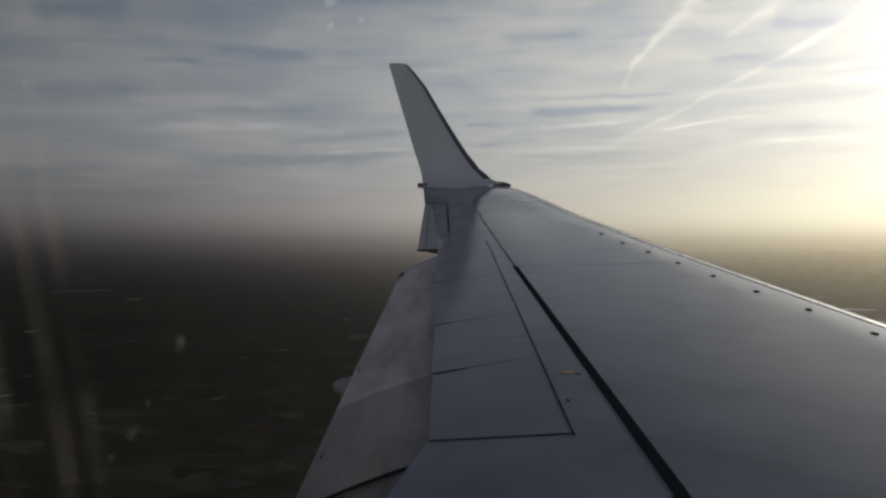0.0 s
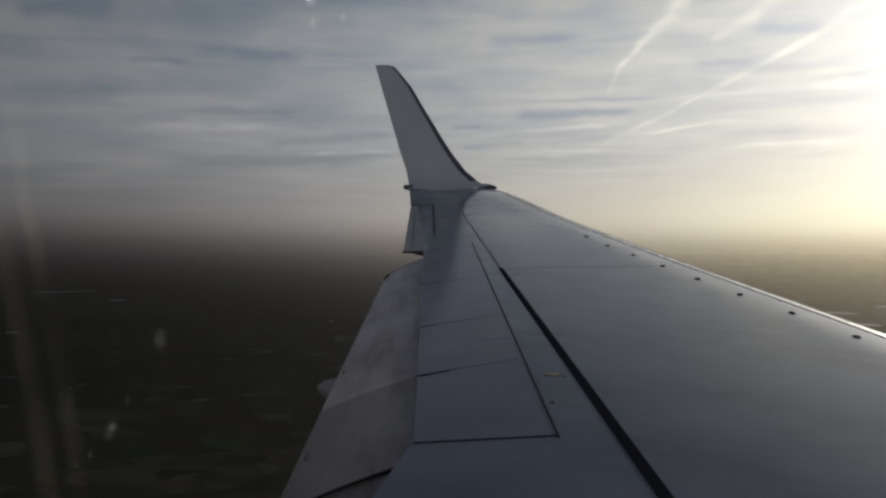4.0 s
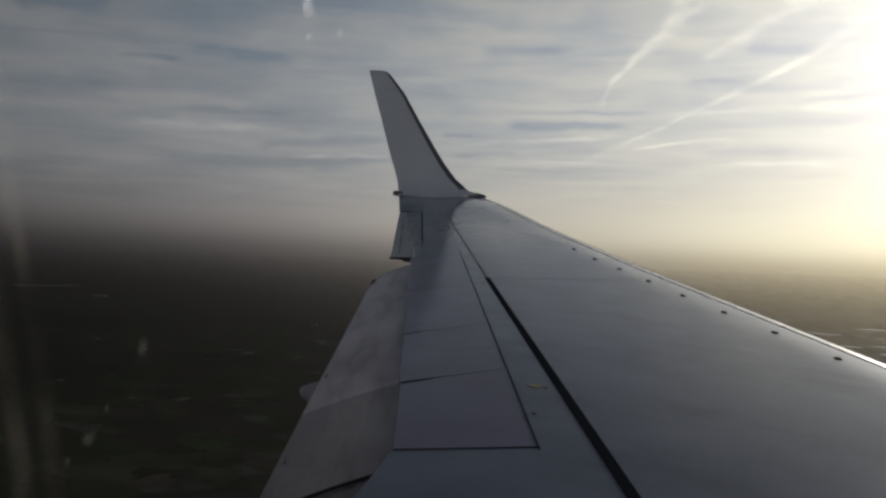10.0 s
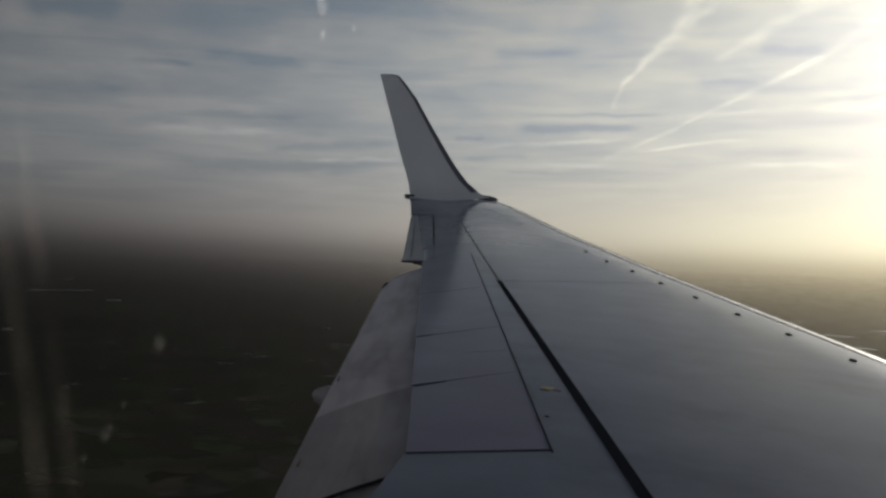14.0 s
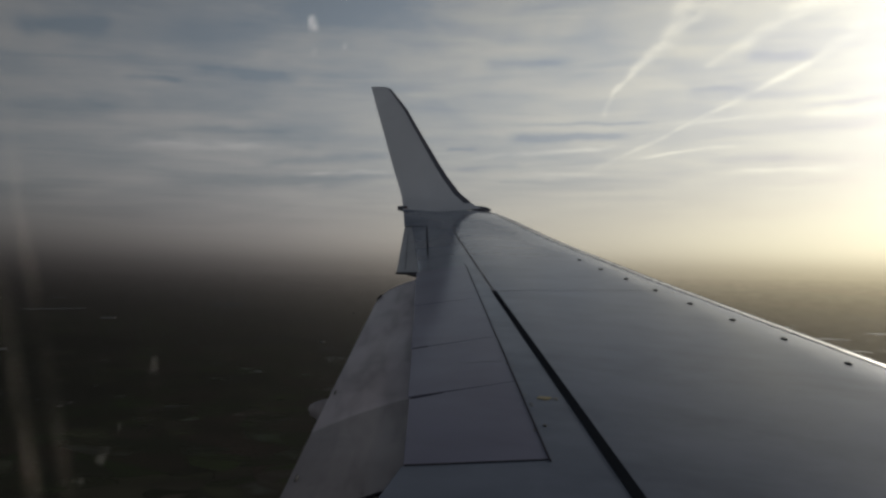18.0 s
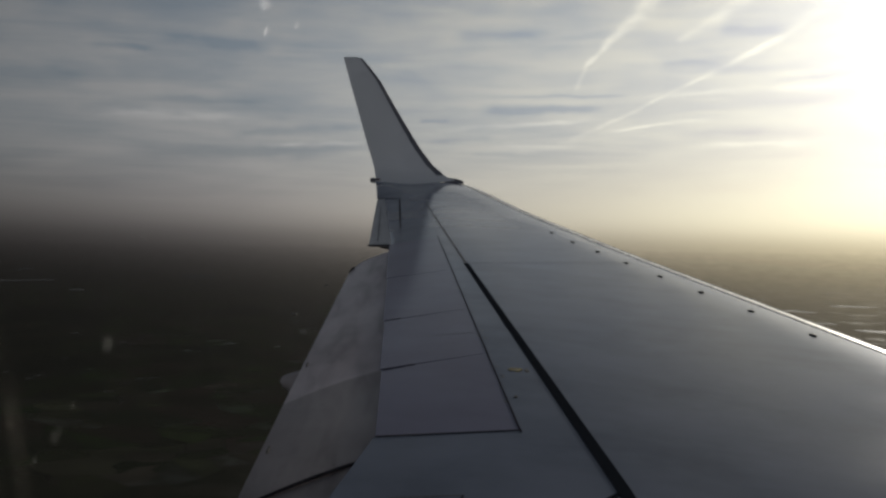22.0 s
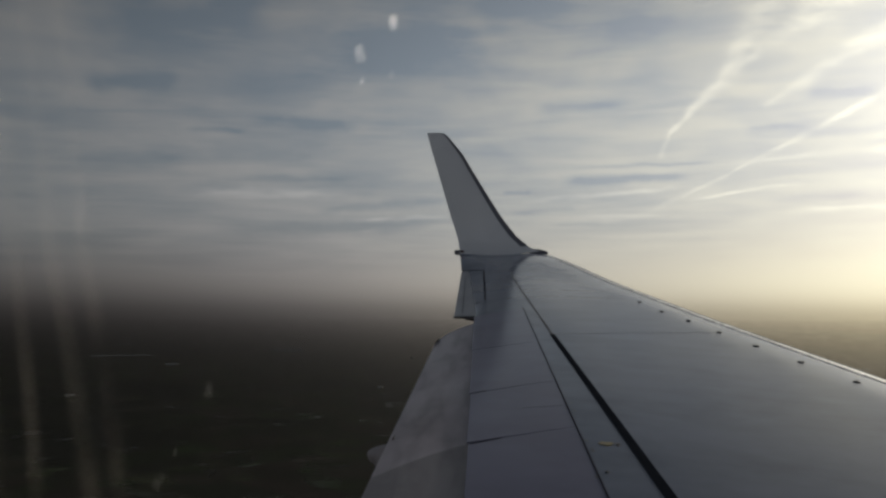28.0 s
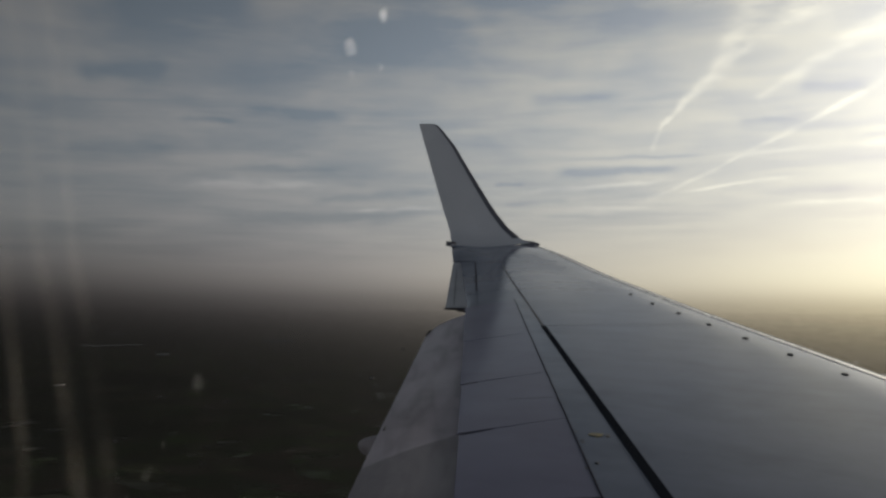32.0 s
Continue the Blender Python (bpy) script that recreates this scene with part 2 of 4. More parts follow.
    cloud = g.scale(g.mix(warm, (0.975, 0.985, 0.985), (1.0, 0.97, 0.83)), g.m("ADD", g.m("MULTIPLY", veil, 1.06), g.m("MULTIPLY", white, g.m("MULTIPLY", veil, 0.55))))
    sky = g.mix(cover, open_sky, cloud)
    # haze along the horizon
    low = g.m("EXPONENT", g.m("MULTIPLY", g.m("POWER", g.m("DIVIDE", up, 3.6), 1.9), -1.0))
    glow = g.m("MULTIPLY", g.m("EXPONENT", g.m("DIVIDE", theta, -16.0)), 1.32)
    haze = g.scale(g.mix(warm, (0.92, 0.86, 0.82), (1.0, 0.925, 0.66)), g.m("MULTIPLY", g.m("ADD", g.m("MULTIPLY", veil, 0.85), glow), g.step(theta, 74.0, 42.0, 0.52, 1.0)))
    sky = g.mix(g.m("MULTIPLY", low, 0.92), sky, haze)
    # far land and its haze, painted into the backdrop
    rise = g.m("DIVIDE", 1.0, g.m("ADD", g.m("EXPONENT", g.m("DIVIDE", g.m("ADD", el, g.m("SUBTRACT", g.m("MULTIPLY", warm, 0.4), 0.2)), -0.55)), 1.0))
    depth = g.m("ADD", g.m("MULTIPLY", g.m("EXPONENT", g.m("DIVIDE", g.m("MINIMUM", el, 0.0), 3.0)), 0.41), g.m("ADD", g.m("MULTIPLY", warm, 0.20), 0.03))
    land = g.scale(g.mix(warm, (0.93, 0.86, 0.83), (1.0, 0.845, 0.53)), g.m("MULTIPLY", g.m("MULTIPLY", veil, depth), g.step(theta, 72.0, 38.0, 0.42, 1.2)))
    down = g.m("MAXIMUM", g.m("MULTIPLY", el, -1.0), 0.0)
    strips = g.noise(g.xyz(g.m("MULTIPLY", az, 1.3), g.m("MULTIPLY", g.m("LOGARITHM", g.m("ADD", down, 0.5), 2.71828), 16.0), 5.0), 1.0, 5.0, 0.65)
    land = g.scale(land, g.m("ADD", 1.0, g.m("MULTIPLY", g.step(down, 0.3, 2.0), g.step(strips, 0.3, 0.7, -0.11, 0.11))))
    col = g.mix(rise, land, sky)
    bg = g.node("ShaderNodeBackground")
    g.put(bg.inputs["Color"], col)
    g.put(bg.inputs["Strength"], 1.0)
    g.put(g.node("ShaderNodeOutputWorld").inputs["Surface"], bg.outputs[0])


build_world()
sun = new("sun", bpy.data.lights.new("sun", "SUN"))
sun.data.energy, sun.data.angle, sun.data.color = 2.0, radians(8), (1.0, 0.93, 0.82)
sun.matrix_world = look(SUN_DIR * 50 + Vector((0, 0, ALT)), (0, 0, ALT))

# ---------------------------------------------------------------- materials


def material(name, base, rough=0.5, metal=0.0, build=None):
    mat = bpy.data.materials.new(name)
    mat.use_nodes = True
    g = Graph(mat.node_tree)
    bsdf = g.node("ShaderNodeBsdfPrincipled")
    g.put(bsdf.inputs["Base Color"], base)
    g.put(bsdf.inputs["Roughness"], rough)
    g.put(bsdf.inputs["Metallic"], metal)
    out = g.node("ShaderNodeOutputMaterial")
    g.put(out.inputs["Surface"], bsdf.outputs[0])
    if build:
        build(g, bsdf, out)
    return mat


def weathered(clean, dirty, rough_lo, rough_hi, amount=0.5, streak=(0.9, 5.0), bump=0.002, fleck=0.35, shine=0.5):
    """Paint with soft stains, runs along the airflow and small flecks."""
    def build(g, bsdf, out):
        pos = g.node("ShaderNodeTexCoord").outputs["Object"]
        x, y, z = g.split(pos)
        flow = g.xyz(g.m("MULTIPLY", x, streak[0]), g.m("ADD", g.m("MULTIPLY", y, streak[1]), g.m("MULTIPLY", x, streak[1] * 0.36)), z)
        runs = g.noise(flow, 1.0, 4.0, 0.55, 0.2)
        blot = g.noise(pos, 1.3, 5.0, 0.6)
        spots = g.noise(pos, 22.0, 3.0, 0.5)
        f = g.m("ADD", g.m("MULTIPLY", g.step(runs, 0.38, 0.72), 0.55), g.m("MULTIPLY", g.step(blot, 0.35, 0.7), 0.45))
        f = g.m("ADD", g.m("MULTIPLY", f, amount), g.m("MULTIPLY", g.step(spots, 0.66, 0.74), fleck), clamp=True)
        g.put(bsdf.inputs["Base Color"], g.mix(f, clean, dirty))
        g.put(bsdf.inputs["Roughness"], g.m("ADD", g.m("MULTIPLY", g.step(g.noise(pos, 1.4, 4.0, 0.6), 0.33, 0.68), rough_hi - rough_lo), rough_lo))
        g.put(bsdf.inputs["Specular IOR Level"], shine)
        if not bump:
            return
        b = g.node("ShaderNodeBump")
        g.put(b.inputs["Strength"], 0.3)
        g.put(b.inputs["Distance"], bump)
        g.put(b.inputs["Height"], g.noise(pos, 0.9, 0.0))
        g.put(bsdf.inputs["Normal"], b.outputs[0])
    return build


WING_PAINT = material("grey_wing_paint", (0.36, 0.37, 0.39), build=weathered((0.198, 0.224, 0.292), (0.108, 0.130, 0.176), 0.10, 0.17, 0.85, (0.8, 1.5), bump=0.003, fleck=0.0, shine=0.13))
SPOILER_PAINT = material("spoiler_paint", (0.34, 0.35, 0.38), build=weathered((0.206, 0.208, 0.290), (0.150, 0.146, 0.212), 0.13, 0.20, 0.7, (0.6, 1.6), bump=0.0, fleck=0.0, shine=0.13))
PALE_FLAP = material("pale_flap_paint", (0.3, 0.28, 0.27), build=weathered((0.58, 0.515, 0.54), (0.25, 0.22, 0.23), 0.4, 0.6, 0.95, (7.0, 1.2), 0.002, 0.5, shine=0.3))
FLAP_PAINT = material("flap_paint", (0.3, 0.3, 0.3), build=weathered((0.36, 0.32, 0.325), (0.14, 0.122, 0.125), 0.4, 0.6, 0.95, (7.0, 1.2), 0.002, 0.5, shine=0.3))
WINGLET_PAINT = material("winglet_paint", (0.33, 0.34, 0.36), build=weathered((0.74, 0.73, 0.75), (0.60, 0.59, 0.61), 0.25, 0.4, 0.5))
# pale grey that carries the reflections on the tab and the skin
PALE_SHEEN = material("pale_sheen_grey", (0.4, 0.4, 0.42), build=weathered((0.40, 0.39, 0.41), (0.28, 0.27, 0.28), 0.35, 0.5, 0.5))
BARE_METAL = material("bare_metal", (0.72, 0.71, 0.69), 0.28, 0.4, weathered((0.74, 0.71, 0.65), (0.56, 0.53, 0.47), 0.24, 0.36, 0.4, bump=0.0))
BLACK_LINE = material("black_line", (0.02, 0.02, 0.023), build=weathered((0.020, 0.023, 0.030), (0.034, 0.037, 0.046), 0.6, 0.8, 0.5, shine=0.0))
SEAL_AND_GAP = material("dark_seal_and_gap", (0.05, 0.05, 0.055), build=weathered((0.045, 0.042, 0.052), (0.075, 0.07, 0.078), 0.6, 0.8, 0.5, shine=0.0))
SEAM = material("panel_seam", (0.1, 0.1, 0.1), build=weathered((0.085, 0.08, 0.08), (0.15, 0.145, 0.145), 0.4, 0.6, 0.6, shine=0.25))
FITTING = material("grey_fitting", (0.07, 0.07, 0.07), build=weathered((0.085, 0.082, 0.08), (0.14, 0.135, 0.13), 0.5, 0.6, 0.6, shine=0.08))
FAINT = material("filled_joint", (0.12, 0.12, 0.12), build=weathered((0.125, 0.128, 0.155), (0.14, 0.143, 0.17), 0.3, 0.4, 0.6, shine=0.15))
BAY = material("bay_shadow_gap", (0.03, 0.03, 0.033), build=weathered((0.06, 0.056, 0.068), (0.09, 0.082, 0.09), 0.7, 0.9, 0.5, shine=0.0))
# dark grey for the winglet's shaded front band and the lamp covers
SHADE_AND_LAMP = material("edge_shade_and_lamp_grey", (0.06, 0.06, 0.065), build=weathered((0.14, 0.14, 0.165), (0.2, 0.2, 0.22), 0.35, 0.5, 0.4, shine=0.25))
RED_LENS = material("red_lens", (0.10, 0.035, 0.03), 0.3)
YELLOW = material("yellow_marking", (0.6, 0.48, 0.12), build=weathered((0.42, 0.34, 0.10), (0.16, 0.15, 0.15), 0.5, 0.7, 1.0, (9.0, 9.0)))
CABIN = material("cabin_panel", (0.32, 0.31, 0.3), build=weathered((0.16, 0.155, 0.15), (0.12, 0.117, 0.112), 0.6, 0.75, 0.4, bump=0.0005, fleck=0.0))


def glass(g, bsdf, out):
    g.put(bsdf.inputs["Transmission Weight"], 1.0)
    g.put(bsdf.inputs["IOR"], 1.3)


GLASS = material("window_acrylic", (1, 1, 1), 0.0, build=glass)


def film_on_pane(colour, opacity, grain, round_tip=False):
    """A thin film on the pane that scatters the daylight behind it."""
    def build(g, bsdf, out):
        g.tree.nodes.remove(bsdf)
        t = g.node("ShaderNodeBsdfTransparent")
        s = g.node("ShaderNodeBsdfTranslucent")
        g.put(s.inputs["Color"], colour)
        uv = g.split(g.node("ShaderNodeTexCoord").outputs["UV"])
        edge = g.m("MULTIPLY", g.m("MULTIPLY", uv[0], g.m("SUBTRACT", 1.0, uv[0])), 4.0)
        tip = g.m("MINIMUM", g.m("MULTIPLY", g.m("MULTIPLY", uv[1], g.m("SUBTRACT", 1.0, uv[1])), 4.0 if round_tip else 7.0), 1.0)
        pos = g.node("ShaderNodeTexCoord").outputs["Object"]
        n = g.step(g.noise(pos, grain, 4.0), 0.25, 0.65)
        f = g.m("MULTIPLY", g.m("MULTIPLY", g.m("MULTIPLY", g.m("POWER", edge, 1.5), tip), n), opacity)
        mix = g.node("ShaderNodeMixShader")
        g.put(mix.inputs[0], f)
        g.put(mix.inputs[1], t.outputs[0])
        g.put(mix.inputs[2], s.outputs[0])
        g.put(out.inputs["Surface"], mix.outputs[0])
    return build


# cabin reflections in the pane, put into a faint pale film
PANE_REFLECTION = material("pane_reflection_film", (0.8, 0.75, 0.68), build=film_on_pane((0.85, 0.75, 0.64), 0.0135, 40.0))
FAINT_SPECK = material("faint_speck_film", (0.9, 0.9, 0.9), build=film_on_pane((0.9, 0.9, 0.88), 0.023, 700.0, True))
SPECK = material("speck_film", (0.9, 0.9, 0.9), build=film_on_pane((0.95, 0.95, 0.95), 0.2, 700.0, True))


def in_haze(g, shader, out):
    """Haze put into the shader: surfaces turn transparent with distance, onto the painted backdrop."""
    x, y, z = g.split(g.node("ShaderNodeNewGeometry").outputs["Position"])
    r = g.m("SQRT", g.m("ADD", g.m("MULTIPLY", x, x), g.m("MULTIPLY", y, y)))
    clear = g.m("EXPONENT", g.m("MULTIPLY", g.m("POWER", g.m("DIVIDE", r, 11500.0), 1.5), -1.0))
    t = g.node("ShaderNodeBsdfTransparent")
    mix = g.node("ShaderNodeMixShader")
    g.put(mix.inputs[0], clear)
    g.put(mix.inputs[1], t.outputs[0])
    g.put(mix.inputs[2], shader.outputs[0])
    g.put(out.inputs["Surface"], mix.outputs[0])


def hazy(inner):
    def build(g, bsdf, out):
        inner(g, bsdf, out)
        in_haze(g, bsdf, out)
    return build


def land(g, bsdf, out):
    pos = g.node("ShaderNodeNewGeometry").outputs["Position"]
    x, y, z = g.split(pos)
    bend = g.noise(pos, 0.0009, 4.0)
    p = g.xyz(g.m("ADD", x, g.m("MULTIPLY", bend, 800.0)), g.m("ADD", y, g.m("MULTIPLY", bend, -560.0)), 0.0)
    vor = g.node("ShaderNodeTexVoronoi", feature="F1")
    g.put(vor.inputs["Vector"], p)
    g.put(vor.inputs["Scale"], 0.0085)
    ramp = g.node("ShaderNodeValToRGB")
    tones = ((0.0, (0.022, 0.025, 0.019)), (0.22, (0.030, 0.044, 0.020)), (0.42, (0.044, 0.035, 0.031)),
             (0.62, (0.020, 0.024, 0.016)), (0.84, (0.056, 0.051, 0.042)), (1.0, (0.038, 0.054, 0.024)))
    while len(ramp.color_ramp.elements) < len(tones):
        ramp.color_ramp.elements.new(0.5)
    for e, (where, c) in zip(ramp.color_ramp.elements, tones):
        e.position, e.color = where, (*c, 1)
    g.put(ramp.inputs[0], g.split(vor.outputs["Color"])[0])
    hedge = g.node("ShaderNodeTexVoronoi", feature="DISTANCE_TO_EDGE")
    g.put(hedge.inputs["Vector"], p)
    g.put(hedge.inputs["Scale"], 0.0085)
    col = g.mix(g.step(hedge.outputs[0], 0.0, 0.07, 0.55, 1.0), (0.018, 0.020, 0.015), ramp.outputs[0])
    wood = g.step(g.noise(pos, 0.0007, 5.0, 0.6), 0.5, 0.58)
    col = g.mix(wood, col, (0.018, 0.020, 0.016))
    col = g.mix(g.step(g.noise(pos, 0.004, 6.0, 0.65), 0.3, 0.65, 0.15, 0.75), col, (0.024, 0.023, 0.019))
    g.put(bsdf.inputs["Base Color"], col)
    # some fields lie wet or in stubble and throw the low light back
    wet = g.m("MULTIPLY", g.step(g.split(vor.outputs["Color"])[1], 0.55, 0.97), g.step(g.noise(pos, 0.009, 5.0), 0.38, 0.66))
    g.put(bsdf.inputs["Roughness"], g.m("SUBTRACT", 0.95, g.m("MULTIPLY", wet, 0.5)))
    g.put(bsdf.inputs["Specular IOR Level"], g.m("ADD", g.m("MULTIPLY", wet, 0.015), 0.02))
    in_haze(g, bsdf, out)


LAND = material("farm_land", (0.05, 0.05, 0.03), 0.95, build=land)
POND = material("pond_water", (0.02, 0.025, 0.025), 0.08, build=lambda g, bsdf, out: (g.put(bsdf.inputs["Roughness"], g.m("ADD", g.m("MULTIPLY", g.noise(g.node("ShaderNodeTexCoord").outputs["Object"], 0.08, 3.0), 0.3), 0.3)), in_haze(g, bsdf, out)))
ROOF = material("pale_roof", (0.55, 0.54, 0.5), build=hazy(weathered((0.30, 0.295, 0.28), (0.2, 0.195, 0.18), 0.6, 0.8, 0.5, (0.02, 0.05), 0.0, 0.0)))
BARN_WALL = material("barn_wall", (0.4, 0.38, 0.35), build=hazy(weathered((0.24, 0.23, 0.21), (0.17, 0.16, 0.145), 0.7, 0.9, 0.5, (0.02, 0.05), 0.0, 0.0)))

# ---------------------------------------------------------------- mesh helpers


def part(name, bm, mat, parent=None, label="", smooth=True):
    """Links a bmesh as one mesh object under a thing or a part."""
    bmesh.ops.recalc_face_normals(bm, faces=bm.faces)
    data = bpy.data.meshes.new(name)
    bm.to_mesh(data)
    bm.free()
    data.materials.append(mat)
    if smooth:
        data.shade_smooth()
        data.set_sharp_from_angle(angle=radians(32))
    ob = new(name, data)
    ob.parent = parent
    if label:
        tagged(ob, label)
    return ob


def grid_solid(rows_top, rows_bottom, bm=None):
    """A closed solid from two grids of points with the same numbers of rows and columns."""
    bm = bm or bmesh.new()
    n, k = len(rows_top), len(rows_top[0])
    top = [[bm.verts.new(p) for p in r] for r in rows_top]
    bot = [[bm.verts.new(p) for p in r] for r in rows_bottom]
    for i in range(n - 1):
        for j in range(k - 1):
            bm.faces.new((top[i][j], top[i][j + 1], top[i + 1][j + 1], top[i + 1][j]))
            bm.faces.new((bot[i][j], bot[i + 1][j], bot[i + 1][j + 1], bot[i][j + 1]))
    for i in range(n - 1):
        bm.faces.new((top[i][0], top[i + 1][0], bot[i + 1][0], bot[i][0]))
        bm.faces.new((top[i][-1], bot[i][-1], bot[i + 1][-1], top[i + 1][-1]))
    for j in range(k - 1):
        bm.faces.new((top[0][j], bot[0][j], bot[0][j + 1], top[0][j + 1]))
        bm.faces.new((top[-1][j], top[-1][j + 1], bot[-1][j + 1], bot[-1][j]))
    return bm


def lerp(a, b, f):
    return a + (b - a) * f


def along(table, x):
    """Straight-line reading of a short table of (x, value); goes on beyond its ends."""
    for (x0, y0), (x1, y1) in zip(table, table[1:]):
        if x <= x1 or (x1, y1) == table[-1]:
            return lerp(y0, y1, (x - x0) / (x1 - x0))


# ---------------------------------------------------------------- the wing
# its own axes: u along the chord, v outwards, w up from the upper skin; the eye is EYE_W over that plane
EYE_W = 1.445
WING = BANK @ Matrix.Translation((0, 0, ALT)) @ pose(0, 0, 0, 8.604, 0.218, 0) @ Matrix.Translation((0, 0, -EYE_W))
NOSE = ((5.75, 3.147), (8.766, 2.518), (12.565, 1.836), (15.78, 1.271))
HINGE = ((3.58, 0.595), (9.24, 0.488))
REAR = -0.055                  # the spoilers' trailing edge
V_ROOT, V_TIP = -1.7, 15.55


def nose(v):
    return along(NOSE, v)


def hinge(v):
    return along(HINGE, v)


def skin(u, v):
    """Height of the upper skin: flat, and rolling down at the leading edge."""
    f = max(0.0, 1 - (nose(v) - u) / 0.60)
    return -0.05 * f * f


def thick(v):
    return lerp(0.62, 0.15, min(1.0, (v - V_ROOT) / 15.0))


def plate(corners, n_u, n_v, depth, drop=0.0, tip_drop=0.0):
    """A panel between four (u, v) corners: front inner, front outer, rear outer, rear inner; drop at the front and at the rear edge."""
    (a, b, c, d) = corners
    top, bottom = [], []
    for i in range(n_v + 1):
        s = i / n_v
        row_t, row_b = [], []
        for j in range(n_u + 1):
            f = j / n_u
            u = lerp(lerp(a[0], b[0], s), lerp(d[0], c[0], s), f)
            v = lerp(lerp(a[1], b[1], s), lerp(d[1], c[1], s), f)
            w = skin(u, v) - lerp(drop, tip_drop, f)
            row_t.append((u, v, w))
            row_b.append((u, v, w - lerp(depth, 0.006, f)))
        top.append(row_t)
        bottom.append(row_b)
    return grid_solid(top, bottom)


def ribbon(points, width, lift=0.004, widths=None):
    """A flat line on the skin through (u, v) points."""
    bm = bmesh.new()
    pts = []
    for (p, q) in zip(points, points[1:]):
        k = max(1, int(math.dist(p, q) / 0.1))
        pts += [(lerp(p[0], q[0], i / k), lerp(p[1], q[1], i / k)) for i in range(k)]
    pts.append(points[-1])
    rows_t, rows_b = [], []
    for i, p in enumerate(pts):
        a, b = pts[max(0, i - 1)], pts[min(len(pts) - 1, i + 1)]
        t = Vector((b[0] - a[0], b[1] - a[1])).normalized()
        wd = (widths[0] + (widths[1] - widths[0]) * i / (len(pts) - 1)) if widths else width
        row = []
        for side in (-1, 1):
            u, v = p[0] - t.y * side * wd / 2, p[1] + t.x * side * wd / 2
            row.append((u, v, skin(u, v) + lift))
        rows_t.append(row)
        rows_b.append([(x, y, z - lift - 0.004) for x, y, z in row])
    return grid_solid(rows_t, rows_b, bm)


def flap_solid(s_from, s_to):
    """The outboard flap: straight trailing edge, its outer corner rounded off."""
    top, bottom = [], []
    n_v, n_u = 44, 12
    for i in range(n_v + 1):
        s = lerp(s_from, s_to, i / n_v)
        row_t, row_b = [], []
        for j in range(n_u + 1):
            f = j / n_u
            fu, fv = -0.03, lerp(3.36, 8.42, s)
            ru, rv = along(((2.95, -0.585), (4.3, -0.535), (7.75, -0.39)), lerp(2.95, 7.75, s)), lerp(2.95, 7.75, s)
            end = max(0.0, (s - 0.93) / 0.07)
            reach = f * (1 - 0.22 * end ** 2.5)
            u, v = lerp(fu, ru, reach), lerp(fv, rv, reach)
            w = -lerp(0.028, 0.07, reach) + 0.012 * math.sin(math.pi * reach)
            row_t.append((u, v, w))
            row_b.append((u, v, w - lerp(0.075, 0.006, f)))
        top.append(row_t)
        bottom.append(row_b)
    return grid_solid(top, bottom)


def at_wall(bm):
    """Cuts a part of the wing off where it meets the cabin's outer wall."""
    to_wing = WING.inverted()
    where = to_wing @ (BANK @ (Vector((0, 0, ALT)) + OUT * 0.152))
    out_dir = to_wing.to_3x3() @ (BANK.to_3x3() @ OUT)
    cut = bmesh.ops.bisect_plane(bm, geom=bm.verts[:] + bm.edges[:] + bm.faces[:], plane_co=where, plane_no=out_dir, clear_inner=True)
    rim = [e for e in cut["geom_cut"] if isinstance(e, bmesh.types.BMEdge)]
    bmesh.ops.holes_fill(bm, edges=rim, sides=0)
    return bm


def smooth(a, b, x):
    f = min(1.0, max(0.0, (x - a) / (b - a)))
    return f * f * (3 - 2 * f)


def camber_drop(u, v):
    """How far the upper skin curves down behind the thickest part of the section; nothing at the tip."""
    d = max(0.0, 0.95 - u)
    fall = 0.128 * d * d if d < 0.95 else 0.128 * 0.95 * (2 * d - 0.95)
    return fall * (1 - smooth(11.3, 15.3, v)) * lerp(0.3, 1.0, smooth(3.5, 9.0, v))


def curve_down(wing):
    """Bends the flat-built wing parts down aft, seen from the cabin window along the same lines."""
    done = set()
    for ob in wing.children_recursive:
        if ob.data in done or ob.name.startswith(("winglet", "leading_edge_cap", "tip_fairing", "position_lamp", "tail_lamp", "lens")):
            continue
        done.add(ob.data)
        for vert in ob.data.vertices:
            u, v, w = vert.co + ob.location
            k = 1 + camber_drop(u, v) / (EYE_W - min(w, 0.05))
            lift = 0.06 * smooth(11.5, 15.0, v) * smooth(0.2, 1.1, u)
            vert.co = Vector((u * k, v * k, EYE_W + (w - EYE_W) * k + lift)) - ob.location
        ob.data.update()


